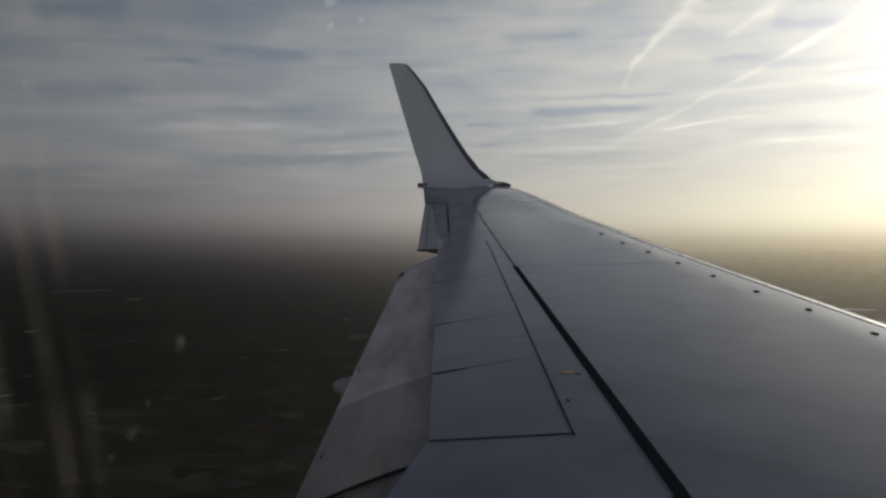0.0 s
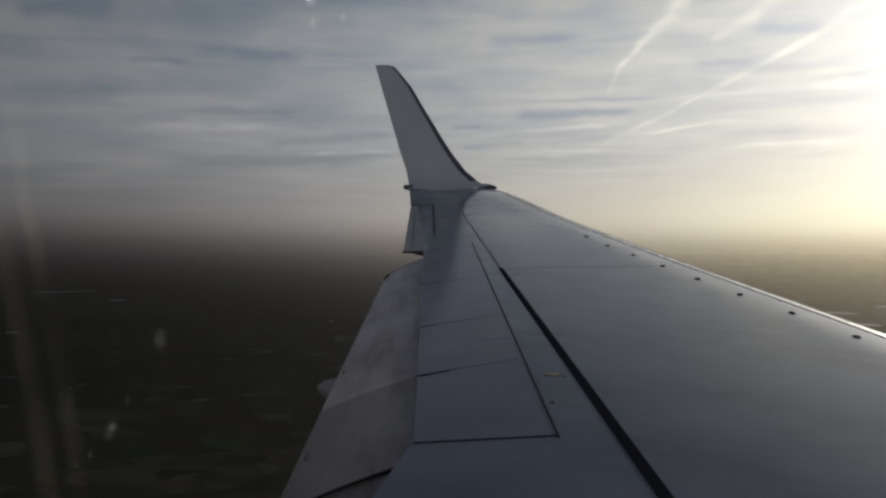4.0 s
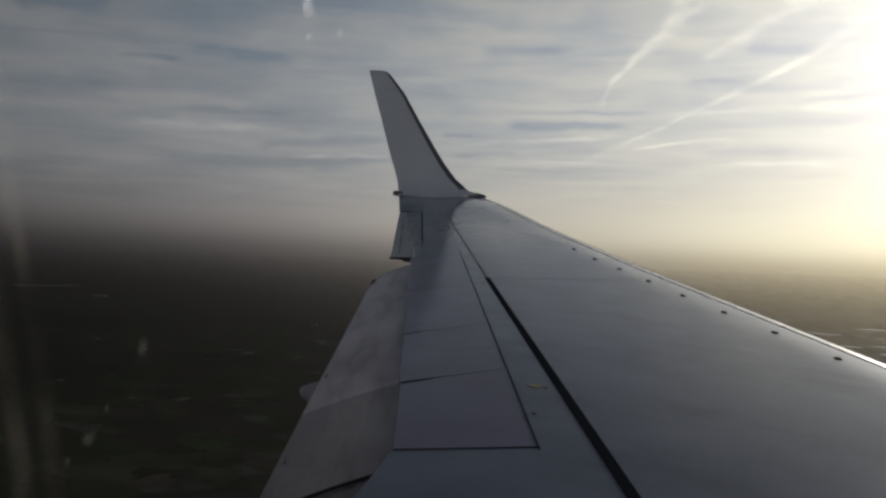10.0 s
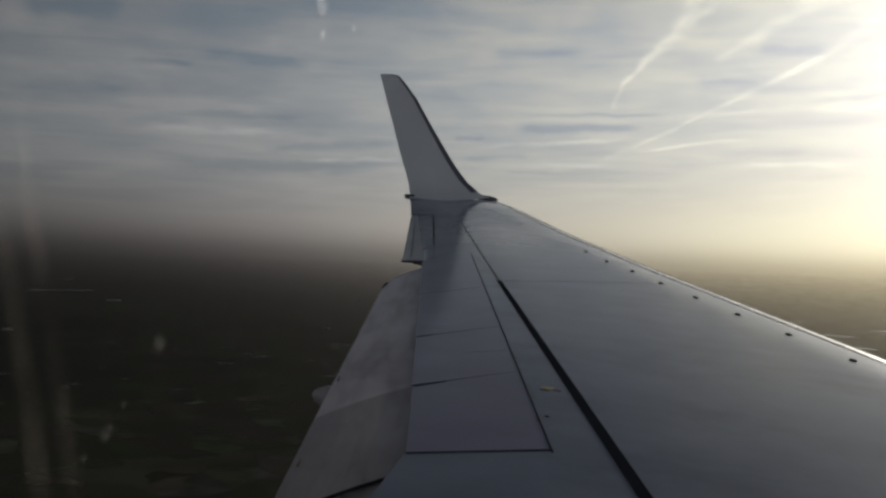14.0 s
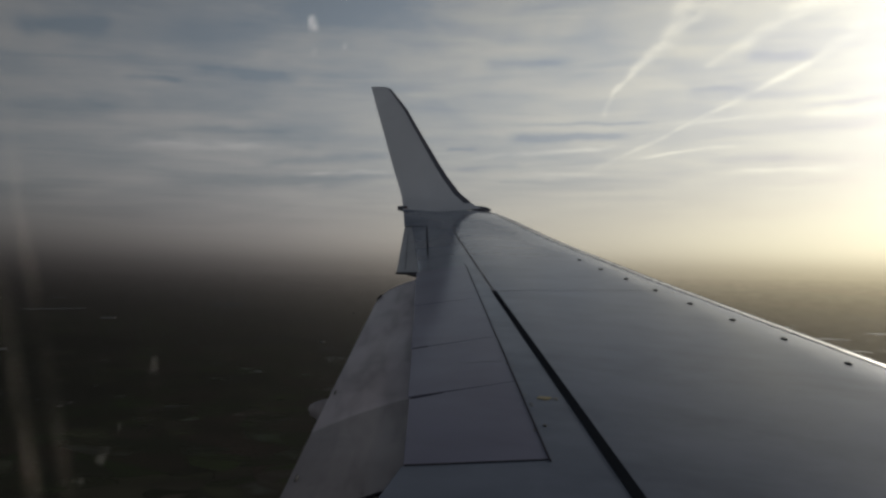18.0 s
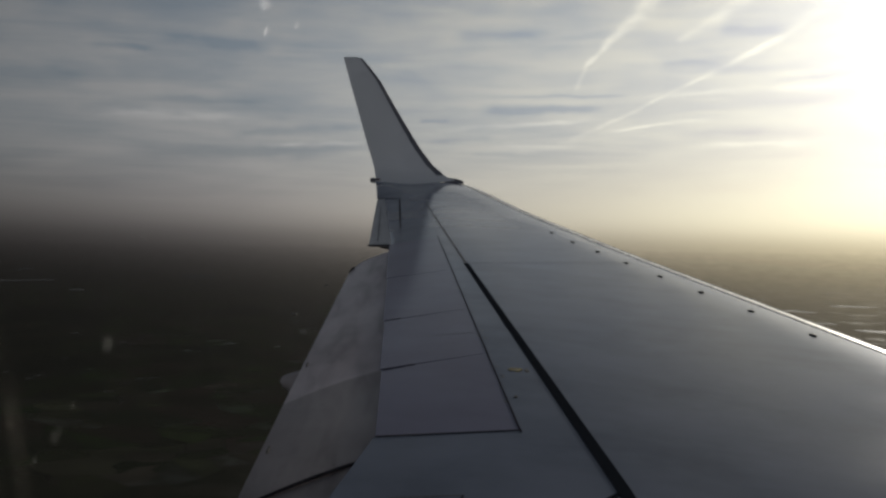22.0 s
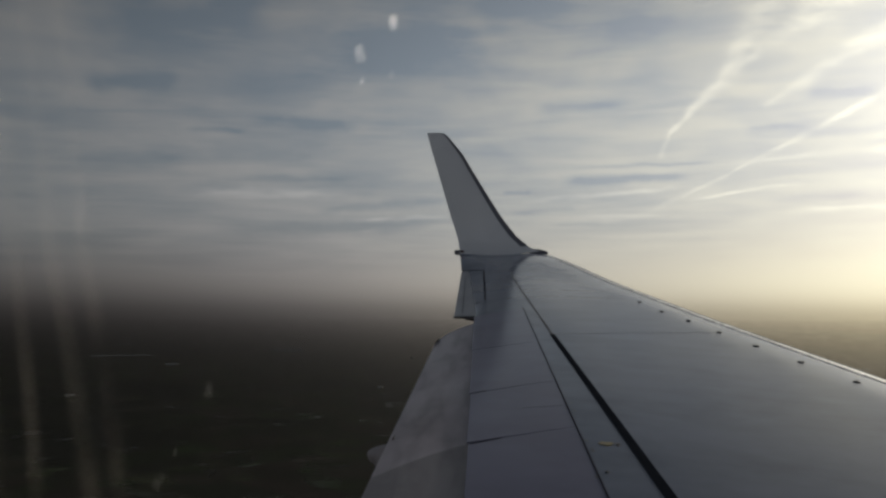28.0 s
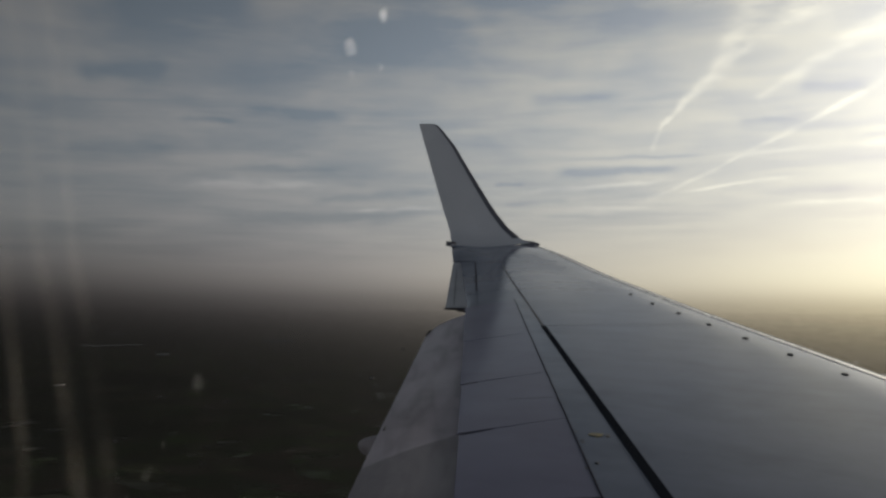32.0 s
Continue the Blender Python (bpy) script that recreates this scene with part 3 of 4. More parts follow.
def build_wing():
    wing = new("aircraft_wing")
    wing.matrix_world = WING
    tagged(wing, "grey painted airliner wing with bare metal leading edge and upturned tip", "wing")

    # the wing box: closed sections from the hinge line round the nose
    bm = bmesh.new()
    rings = []
    vs = [lerp(V_ROOT, V_TIP, i / 60) for i in range(61)]
    for v in vs:
        le, hi, t = nose(v), hinge(v), thick(v)
        sec = []
        for j in range(25):
            f = 1 - (1 - j / 24) ** 1.6
            u = lerp(hi, le - 0.012, f)
            sec.append((u, v, skin(u, v)))
        sec += [(le + 0.006, v, -0.065), (le + 0.008, v, -0.085), (le - 0.01, v, -0.12), (le - 0.08, v, -0.17)]
        for j in range(1, 7):
            f = j / 6
            sec.append((lerp(le - 0.08, hi, f), v, -0.17 - t * math.sin(f * 2.2) * 0.6))
        rings.append([bm.verts.new(p) for p in sec])
    for r, s in zip(rings, rings[1:]):
        for j in range(len(r)):
            k = (j + 1) % len(r)
            bm.faces.new((r[j], r[k], s[k], s[j]))
    bm.faces.new(rings[0])
    bm.faces.new(rings[-1][::-1])
    part("wing_box", at_wall(bm), WING_PAINT, wing, "grey painted skin with soft stains")

    # bare metal strip along the nose
    top, bot = [], []
    for i in range(61):
        v = lerp(V_ROOT, V_TIP, i / 60)
        le = nose(v)
        prof = [(le - 0.146, skin(le - 0.146, v) + 0.001), (le - 0.140, skin(le - 0.140, v) + 0.005), (le - 0.105, skin(le - 0.105, v) + 0.004), (le - 0.070, -0.0365),
                (le - 0.015, -0.050), (le + 0.006, -0.057)]
        top.append([(u, v, w) for u, w in prof])
        bot.append([(u - 0.006, v, w - 0.008) for u, w in prof])
    lip_t, lip_b = [], []
    for i in range(61):
        v = lerp(V_ROOT, V_TIP, i / 60)
        le = nose(v)
        prof = [(le + 0.0065, -0.0555), (le + 0.028, -0.0575), (le + 0.026, -0.090), (le - 0.006, -0.125)]
        lip_t.append([(u, v, w) for u, w in prof])
        lip_b.append([(u - 0.008, v, w - 0.006) for u, w in prof])
    part("leading_edge_lip", at_wall(grid_solid(lip_t, lip_b)), SEAL_AND_GAP, wing, "dark lower lip of the leading edge")
    seam_pts = [(nose(v) - 0.157, v) for v in (lerp(0.5, V_TIP - 0.3, i / 20) for i in range(21))]
    part("leading_edge_joint", at_wall(ribbon(seam_pts, 0.014, 0.002)), SPOILER_PAINT, wing, "thin dark joint behind the leading edge")
    part("leading_edge_strip", at_wall(grid_solid(top, bot)), BARE_METAL, wing, "bright bare metal leading edge")

    # skin behind the hinge line, inboard and outboard of the spoilers
    part("inboard_skin_panel", at_wall(plate(((hinge(-1.0), -1.0), (0.5952, 3.58), (-0.072, 3.487), (-1.25, -1.0)), 10, 14, 0.25)), WING_PAINT, wing)
    part("outboard_skin_panel", plate(((0.488, 9.236), (hinge(15.55), 15.55), (0.075, 15.6), (0.075, 8.78)), 10, 20, 0.10), WING_PAINT, wing)
    # dark-coloured sheets below the panels carry the shade of the open gaps
    part("spoiler_bay", plate(((0.62, 3.5), (0.50, 9.3), (-0.02, 8.7), (-0.04, 3.4)), 4, 8, 0.2, 0.05, 0.05), BAY, wing, "dark sheet for the shade under the spoilers")
    part("aileron_bay", plate(((0.2, 8.70), (0.2, 15.5), (-0.2, 15.5), (-0.15, 8.74)), 4, 8, 0.06, 0.045, 0.05), BAY, wing, "dark sheet for the shade under the aileron")

    # four spoiler panels with open joints between them
    front = (3.595, 4.79, 5.90, 7.35, 9.22)
    rear = (3.50, 4.45, 5.50, 6.92, 8.62)
    for k in range(4):
        g0, g1 = 0.008, 0.004
        last = 0.011 if k == 3 else 0.0
        bm = plate(((hinge(front[k]) - 0.006, front[k] + g1 / 2), (hinge(front[k + 1]) - 0.006, front[k + 1] - g1 / 2 + last * 1.6),
                    (REAR, rear[k + 1] - g0 + last + 0.03 * (k == 3)), (REAR - 0.01, rear[k] + g0)), 8, 8, 0.045, 0.0, 0.0)
        part("spoiler", bm, SPOILER_PAINT, wing, "flat grey spoiler panel lying closed")
    part("hinge_seal", ribbon([(hinge(3.56) - 0.002, 3.56), (hinge(9.26) - 0.002, 9.26)], 0.008, 0.003), SEAL_AND_GAP, wing, "dark rubber seal")
    part("spoiler_end_seal", ribbon([(0.60, 3.588), (-0.06, 3.497)], 0.009, 0.003), SEAL_AND_GAP, wing)
    part("joint_seal", ribbon([(0.13, 4.545), (-0.045, 4.435)], 0.007, 0.003, (0.004, 0.009)), SEAL_AND_GAP, wing, "dark wider end of a spoiler joint")
    part("joint_seal", ribbon([(0.05, 5.575), (-0.045, 5.505)], 0.006, 0.003, (0.003, 0.007)), SEAL_AND_GAP, wing, "dark wider end of a spoiler joint")

    # flaps
    # outer part in a paler tone than the inner panel
    flap = part("outboard_flap", flap_solid(0.235, 1.0), PALE_FLAP, wing, "paler outer flap with dark smudges")
    part("flap_panel", flap_solid(0.0, 0.2345), FLAP_PAINT, flap, "dirty brownish grey inner panel")
    inner = part("inboard_flap", at_wall(plate(((-1.15, -1.0), (-0.075, 3.347), (-0.585, 2.938), (-1.75, -1.0)), 12, 16, 0.09, 0.034, 0.075)), FLAP_PAINT, wing,
                 "dirty grey flap with dark smudges")
    # another dark sheet, for the shade in the flap gap
    part("flap_bay", plate(((-0.05, 3.0), (-0.03, 3.7), (-0.45, 3.3), (-0.50, 2.7)), 3, 3, 0.06, 0.11, 0.125), BAY, wing, "dark sheet for the shade between the flaps")

    # dark strip over the open gap between the two flaps, in place of its shade
    gap_t, gap_b = [], []
    for i in range(25):
        f = i / 24
        u, v = lerp(-0.05, -0.58, f), lerp(3.352, 2.950, f)
        w = -lerp(0.028, 0.07, f) + 0.012 * math.sin(math.pi * f) + 0.006
        half = lerp(0.009, 0.0015, f)
        gap_t.append([(u, v - half, w), (u, v + half, w)])
        gap_b.append([(u, v - half, w - 0.012), (u, v + half, w - 0.012)])
    part("gap_seal", grid_solid(gap_t, gap_b), SEAL_AND_GAP, flap, "dark strip for the shaded gap beside the next flap")

    # canoe fairings of the flap tracks
    for (u, v, length, wide, parent) in ((-0.36, 4.62, 0.62, 0.13, flap), (-0.33, 2.92, 0.66, 0.17, inner)):
        bm = bmesh.new()
        bmesh.ops.create_uvsphere(bm, u_segments=20, v_segments=12, radius=1.0)
        for vert in bm.verts:
            x, y, z = vert.co
            x = math.copysign(abs(x) ** 1.15, x)
            p = Vector((u, v, -0.17)) + FLY * (x * length / 2) + OUT * (y * wide / 2)
            vert.co = (p.x, p.y, p.z + z * 0.10)
        part("flap_track_fairing", bm, FLAP_PAINT, parent, "rounded grey fairing under the flap")

    # aileron; tab narrowing outwards, its pale tone painting reflected sky; fixed tip beyond
    ail = part("aileron", plate(((0.072, 8.68), (0.072, 13.0), (-0.168, 13.0), (-0.030, 8.70)), 6, 16, 0.06, 0.0, 0.008), WING_PAINT, wing, "glossy grey aileron")
    part("tab", plate(((-0.0335, 8.71), (-0.1715, 13.0), (-0.283, 12.97), (-0.268, 8.62)), 4, 14, 0.035, 0.008, 0.016), PALE_SHEEN, ail, "aileron tab, pale with reflected sky put into its colour")
    part("tab_joint", ribbon([(-0.182, 8.9), (-0.205, 11.9)], 0.010, -0.008), SEAM, ail, "thin dark joint along the tab")
    # dark strips drawn for the gaps at the aileron's two ends
    part("end_seal", ribbon([(-0.275, 8.60), (-0.02, 8.655)], 0.06, -0.012), SEAL_AND_GAP, ail)
    part("hinge_slot", ribbon([(0.068, 9.85), (0.066, 11.0), (0.064, 12.95)], 0.02, 0.004), SEAL_AND_GAP, ail, "dark slot")
    part("end_gap", ribbon([(0.06, 13.02), (-0.285, 12.99)], 0.03, 0.002), SEAL_AND_GAP, ail, "dark gap at the outer end of the aileron")
    part("fixed_tip", plate(((0.072, 13.05), (0.072, 15.6), (-0.37, 15.7), (-0.285, 13.03)), 6, 10, 0.05, 0.0, 0.012), WING_PAINT, wing, "glossy grey fixed trailing edge at the tip")

    # painted lines and joints
    part("walkway_line", ribbon([(0.992, 0.2), (0.910, 3.0), (0.831, 4.58), (0.676, 7.67)], 0.05, 0.004, (0.066, 0.044)), BLACK_LINE, wing, "thick black painted line")
    part("line_bracket", ribbon([(0.886, 2.955), (0.762, 2.848), (0.752, 2.70), (0.80, 2.61), (0.90, 2.48)], 0.02, 0.004), BLACK_LINE, wing, "black painted bracket on the line")
    part("skin_joint", ribbon([(0.676, 7.67), (0.50, 11.6), (0.475, 12.3), (0.49, 12.9)], 0.02, 0.003, (0.020, 0.014)), SEAM, wing)
    part("skin_joint", ribbon([(0.69, 7.70), (2.2, 7.86)], 0.010, 0.001), FAINT, wing)
    part("skin_joint", ribbon([(0.0, 2.915), (0.283, 2.94)], 0.006, 0.001), SEAM, wing)
    part("skin_joint", ribbon([(0.283, 2.94), (0.163, 2.57), (0.05, 2.2)], 0.008, 0.002), SEAL_AND_GAP, wing)
    part("skin_joint", ribbon([(0.22, 5.155), (0.535, 5.235)], 0.004, 0.001), FAINT, wing)
    for k, (u, v) in enumerate(((-0.530, 3.48), (-0.490, 4.70))):
        bm = bmesh.new()
        bmesh.ops.create_cube(bm, size=1.0, matrix=Matrix.Translation((u, v, -0.058)) @ Matrix.Rotation(-0.06, 4, "Z") @ Matrix.Diagonal((0.008, 0.055, 0.012, 1)))
        bmesh.ops.bevel(bm, geom=bm.edges[:], offset=0.003, segments=1)
        part("drain_slot", bm, SEAM, flap, "short dark slot near the trailing edge")
    chips = random.Random(11)
    for k in range(16):
        f = (k + chips.uniform(-0.4, 0.4)) / 15
        bm = bmesh.new()
        bmesh.ops.create_uvsphere(bm, u_segments=8, v_segments=4, radius=1.0)
        a, b = chips.uniform(0.004, 0.013), chips.uniform(0.003, 0.007)
        for vert in bm.verts:
            vert.co = (lerp(0.30, 0.66, f) + vert.co.x * a, lerp(2.645, 2.755, f * f) + vert.co.y * b, vert.co.z * 0.002)
        part("paint_chip", bm, FITTING, wing)
    for (u, v), (a, b), mat, label in (((0.695, 4.475), (0.075, 0.065), YELLOW, "worn yellow marking"), ((0.757, 4.462), (0.030, 0.055), SEAM, "grey worn marking")):
        bm = bmesh.new()
        ring = []
        for k in range(12):
            ang = 2 * math.pi * k / 12
            r = chips.uniform(0.75, 1.15)
            ring.append(bm.verts.new((u + math.cos(ang) * a / 2 * r, v + math.sin(ang) * b / 2 * r, 0.003)))
        low = [bm.verts.new((p.co.x, p.co.y, -0.004)) for p in ring]
        bm.faces.new(ring)
        for k in range(12):
            bm.faces.new((ring[k], low[k], low[(k + 1) % 12], ring[(k + 1) % 12]))
        part("yellow_marking" if mat is YELLOW else "grey_marking", bm, mat, wing, label)
    # grime beside the hinge line
    for k in range(9):
        v = chips.uniform(3.9, 7.2)
        bm = bmesh.new()
        bmesh.ops.create_uvsphere(bm, u_segments=10, v_segments=4, radius=1.0)
        a, b, off = chips.uniform(0.006, 0.022), chips.uniform(0.006, 0.016), chips.choice((-1, 1)) * chips.uniform(0.012, 0.03)
        for vert in bm.verts:
            vert.co = (hinge(v) + off + vert.co.x * a, v + vert.co.y * b, 0.0005 + vert.co.z * 0.0015)
        part("grime_spot", bm, SEAM, wing)
    # pale patch on the skin in place of a reflected glare
    bm = bmesh.new()
    bmesh.ops.create_uvsphere(bm, u_segments=16, v_segments=4, radius=1.0)
    for vert in bm.verts:
        vert.co = (1.79 + vert.co.x * 0.10, 2.875 - vert.co.x * 0.036 + vert.co.y * 0.018 * (1 + 0.4 * math.sin(vert.co.x * 9)), 0.0005 + vert.co.z * 0.0015)
    part("scraped_patch", bm, PALE_SHEEN, wing, "pale streak painted for a glare on the skin")

    # row of small dark oval fittings behind the nose
    spots = ((1.874, 9.77), (1.984, 9.09), (2.126, 8.50), (2.259, 7.88), (2.397, 7.245), (2.544, 6.614), (2.70, 5.99), (2.848, 5.33))
    bm = bmesh.new()
    bmesh.ops.create_uvsphere(bm, u_segments=10, v_segments=6, radius=1.0)
    for vert in bm.verts:
        vert.co = (0.635 + vert.co.x * 0.012, 4.03 + vert.co.y * 0.016, 0.001 + vert.co.z * 0.004)
    part("drain_plug", bm, FITTING, wing, "small dark plug")
    mesh = None
    for u, v in spots:
        if mesh is None:
            bm = bmesh.new()
            bmesh.ops.create_uvsphere(bm, u_segments=14, v_segments=8, radius=1.0)
            for vert in bm.verts:
                vert.co = (vert.co.x * 0.026, vert.co.y * 0.030, vert.co.z * 0.009)
            ob = part("oval_fitting", bm, FITTING, wing, "small dark oval fitting")
            mesh = ob.data
        else:
            ob = tagged(new("oval_fitting", mesh), "small dark oval fitting")
            ob.parent = wing
        ob.location = (u, v, skin(u, v) + 0.003)

    build_winglet(wing)
    curve_down(wing)
    return wing


# distance outwards of the winglet's sheet at a height, and its two edges along the line of flight
SHEET = ((-0.1, 14.4), (0.0, 14.75), (0.06, 14.95), (0.2, 15.12), (0.5, 15.25), (0.9, 15.33), (2.6, 15.65))
FRONT = ((-0.02, -3.88), (0.039, -4.093), (0.15, -4.506), (0.326, -4.778), (0.584, -5.037), (0.849, -5.251), (1.385, -5.648), (1.931, -6.04), (2.287, -6.388))
BACK = ((-0.08, -5.69), (0.118, -5.899), (0.623, -6.152), (1.257, -6.403), (1.92, -6.669), (2.355, -6.834))


def build_winglet(wing):
    heights = [0.0, 0.03, 0.07, 0.12, 0.18, 0.25, 0.34, 0.45, 0.6, 0.8, 1.05, 1.3, 1.6, 1.9, 2.15, 2.27, 2.325, 2.35]

    def point(c, w, off):
        s = along(SHEET, w) + off
        p = FLY * c + OUT * s
        return (p.x, p.y, w)

    def sheet(f0, f1, n, skinny, bulge, lowest=-1.0):
        inner, outer = [], []
        for w in [h for h in heights if h >= lowest]:
            c0, c1 = along(BACK, w), along(FRONT, min(w, 2.29))
            if w > 2.29:
                c1 -= 0.16 * ((w - 2.29) / 0.06) ** 2
            row_i, row_o = [], []
            level = w
            for j in range(n + 1):
                f = lerp(f0, f1, j / n)
                w = level if level > 0.25 else lerp(lerp(-0.03, 0.09, f ** 1.5), 0.25, level / 0.25)
                c = lerp(along(BACK, w), along(FRONT, min(w, 2.29)), f) if level <= 0.25 else lerp(c0, c1, f)
                half = 0.006 + bulge * (c1 - c0) * math.sqrt(max(0.0, 1 - f)) * min(1.0, f * 1.2 + 0.05)
                row_i.append(point(c, w, -half - skinny))
                row_o.append(point(c, w, half + skinny))
            inner.append(row_i)
            outer.append(row_o)
        return grid_solid(inner, outer)

    let = part("winglet", sheet(0.0, 1.0, 14, 0.0, 0.07), WINGLET_PAINT, wing, "tall grey upturned wing tip")
    # shade along the winglet's front edge, put on as a dark band
    part("leading_edge_cap", sheet(0.90, 1.0, 4, 0.006, 0.07, 0.1), SHADE_AND_LAMP, let, "dark band for the shaded leading edge")
    # fairing between the wing and the winglet
    top, bot = [], []
    for i in range(9):
        f = i / 8
        row_t, row_b = [], []
        for j in range(13):
            s = j / 12
            v0 = V_TIP - 0.02
            a = Vector((lerp(-0.38, nose(v0), s), v0 + 0.15 * (1 - s), skin(lerp(0, nose(v0), s), v0)))
            c = lerp(along(BACK, 0.0), along(FRONT, 0.0), s)
            b = Vector(point(c, 0.0, 0.0))
            p = a.lerp(b, f)
            row_t.append((p.x, p.y, p.z + 0.002))
            row_b.append((p.x, p.y, p.z - 0.12 * (1 - abs(2 * s - 1)) - 0.01))
        top.append(row_t)
        bot.append(row_b)
    part("tip_fairing", grid_solid(top, bot), WING_PAINT, let, "glossy grey fairing at the foot of the tip")
    # lamps at the two ends of the tip
    bm = bmesh.new()
    bmesh.ops.create_uvsphere(bm, u_segments=16, v_segments=8, radius=1.0)
    for vert in bm.verts:
        p = Vector((1.08, 15.75, 0.055)) + Vector((0.86, -0.3, -0.06)) * vert.co.x * 0.24 + Vector((0.3, 0.9, 0)) * vert.co.y * 0.07
        vert.co = (p.x, p.y, p.z + vert.co.z * 0.055)
    part("position_lamp", bm, SHADE_AND_LAMP, let, "dark lamp cover at the front of the tip")
    bm = bmesh.new()
    bmesh.ops.create_cube(bm, size=1.0, matrix=Matrix.Translation((-0.40, 15.95, 0.015)) @ Matrix.Rotation(-SWEEP, 4, "Z") @ Matrix.Diagonal((0.16, 0.07, 0.09, 1)))
    bmesh.ops.bevel(bm, geom=bm.edges[:], offset=0.012, segments=2)
    tail = part("tail_lamp", bm, SHADE_AND_LAMP, let, "small dark lamp housing")
    bm = bmesh.new()
    bmesh.ops.create_cube(bm, size=1.0, matrix=Matrix.Translation((-0.33, 15.90, 0.02)) @ Matrix.Rotation(-SWEEP, 4, "Z") @ Matrix.Diagonal((0.05, 0.05, 0.07, 1)))
    bmesh.ops.bevel(bm, geom=bm.edges[:], offset=0.01, segments=2)
    part("lens", bm, RED_LENS, tail, "red lens")
    # short rod at the flap's outer end
    a, b = Vector((-0.400, 7.384, -0.05)), Vector((-0.370, 7.571, -0.045))
    turn = (b - a).to_track_quat("Z", "Y").to_matrix().to_4x4()
    bm = bmesh.new()
    bmesh.ops.create_cone(bm, cap_ends=True, segments=8, radius1=0.006, radius2=0.012, depth=(b - a).length, matrix=Matrix.Translation((a + b) / 2) @ turn)
    part("static_wick", bm, SEAL_AND_GAP, wing, "thin static rod")


build_wing()

# ---------------------------------------------------------------- the cabin round the camera
CABIN_FRAME = BANK @ Matrix.Translation((0, 0, ALT))


def cabin_point(x, s, z):
    """x along the cabin towards the nose, s outwards, z up, from the eye."""
    p = FLY * x + OUT * s
    return (p.x, p.y, z)


WIN_X, WIN_Z, WIN_W, WIN_H = -0.065, 0.0, 0.275, 0.36


def window_outline(n, grow=0.0):
    pts = []
    for i in range(n):
        a = 2 * math.pi * i / n
        c, s = math.cos(a), math.sin(a)
        r = (abs(c) ** 4 + abs(s) ** 4) ** -0.25
        pts.append((WIN_X + c * r * (WIN_W / 2 + grow), WIN_Z + s * r * (WIN_H / 2 + grow)))
    return pts


def box_panel(name, lo, hi, mat, label):
    bm = bmesh.new()
    bmesh.ops.create_cube(bm, size=1.0)
    for vert in bm.verts:
        q = [lerp(l, h, c + 0.5) for l, h, c in zip(lo, hi, vert.co)]
        vert.co = cabin_point(*q)
    ob = part(name, bm, mat)
    ob.matrix_world = CABIN_FRAME
    return tagged(ob, label, "wall", kind="structure")


def build_cabin():
    n = 48
    inner = window_outline(n)
    bm = bmesh.new()
    x0, x1, z0, z1 = -2.2, 4.6, -2.4, 0.9
    outer = []
    for i in range(n):
        a = 2 * math.pi * i / n
        c, s = math.cos(a), math.sin(a)
        r = 1 / max(abs(c), abs(s))
        outer.append((lerp(x0, x1, c * r / 2 + 0.5), lerp(z0, z1, s * r / 2 + 0.5)))
    rings = []
    for pts, s in ((outer, 0.095), (inner, 0.095), (inner, 0.150), (outer, 0.150)):
        rings.append([bm.verts.new(cabin_point(x, s, z)) for x, z in pts])
    for k in range(4):
        a, b = rings[k], rings[(k + 1) % 4]
        for i in range(n):
            j = (i + 1) % n
            bm.faces.new((a[i], a[j], b[j], b[i]))
    wall = part("wall_outboard", bm, CABIN)
    wall.matrix_world = CABIN_FRAME
    tagged(wall, "plain grey cabin side wall with one rounded window opening", "wall", kind="structure")
    box_panel("wall_inboard", (-2.2, -3.3, -1.6), (4.6, -3.2, 0.9), CABIN, "plain grey far side wall of the cabin")
    box_panel("wall_front", (4.6, -3.3, -1.6), (4.7, 0.15, 0.9), CABIN, "plain grey wall closing the cabin ahead")
    box_panel("wall_back", (-2.3, -3.3, -1.6), (-2.2, 0.15, 0.9), CABIN, "plain grey wall closing the cabin behind")
    box_panel("floor", (-2.3, -3.3, -1.7), (4.7, 0.094, -1.6), CABIN, "plain grey cabin floor")
    box_panel("ceiling", (-2.3, -3.3, 0.9), (4.7, 0.15, 1.0), CABIN, "plain grey cabin ceiling")

    window = new("window_1")
    window.matrix_world = CABIN_FRAME
    tagged(window, "rounded aircraft window with a scratched clear pane", "window", kind="structure")
    bm = bmesh.new()
    a = [bm.verts.new(cabin_point(x, 0.120, z)) for x, z in window_outline(n, -0.0005)]
    b = [bm.verts.new(cabin_point(x, 0.123, z)) for x, z in window_outline(n, -0.0005)]
    bm.faces.new(a)
    bm.faces.new(b[::-1])
    for i in range(n):
        j = (i + 1) % n
        bm.faces.new((a[i], a[j], b[j], b[i]))
    pane = part("pane", bm, GLASS, window, "clear acrylic pane", smooth=False)
    pane.visible_shadow = False
    return window


WINDOW = build_cabin()


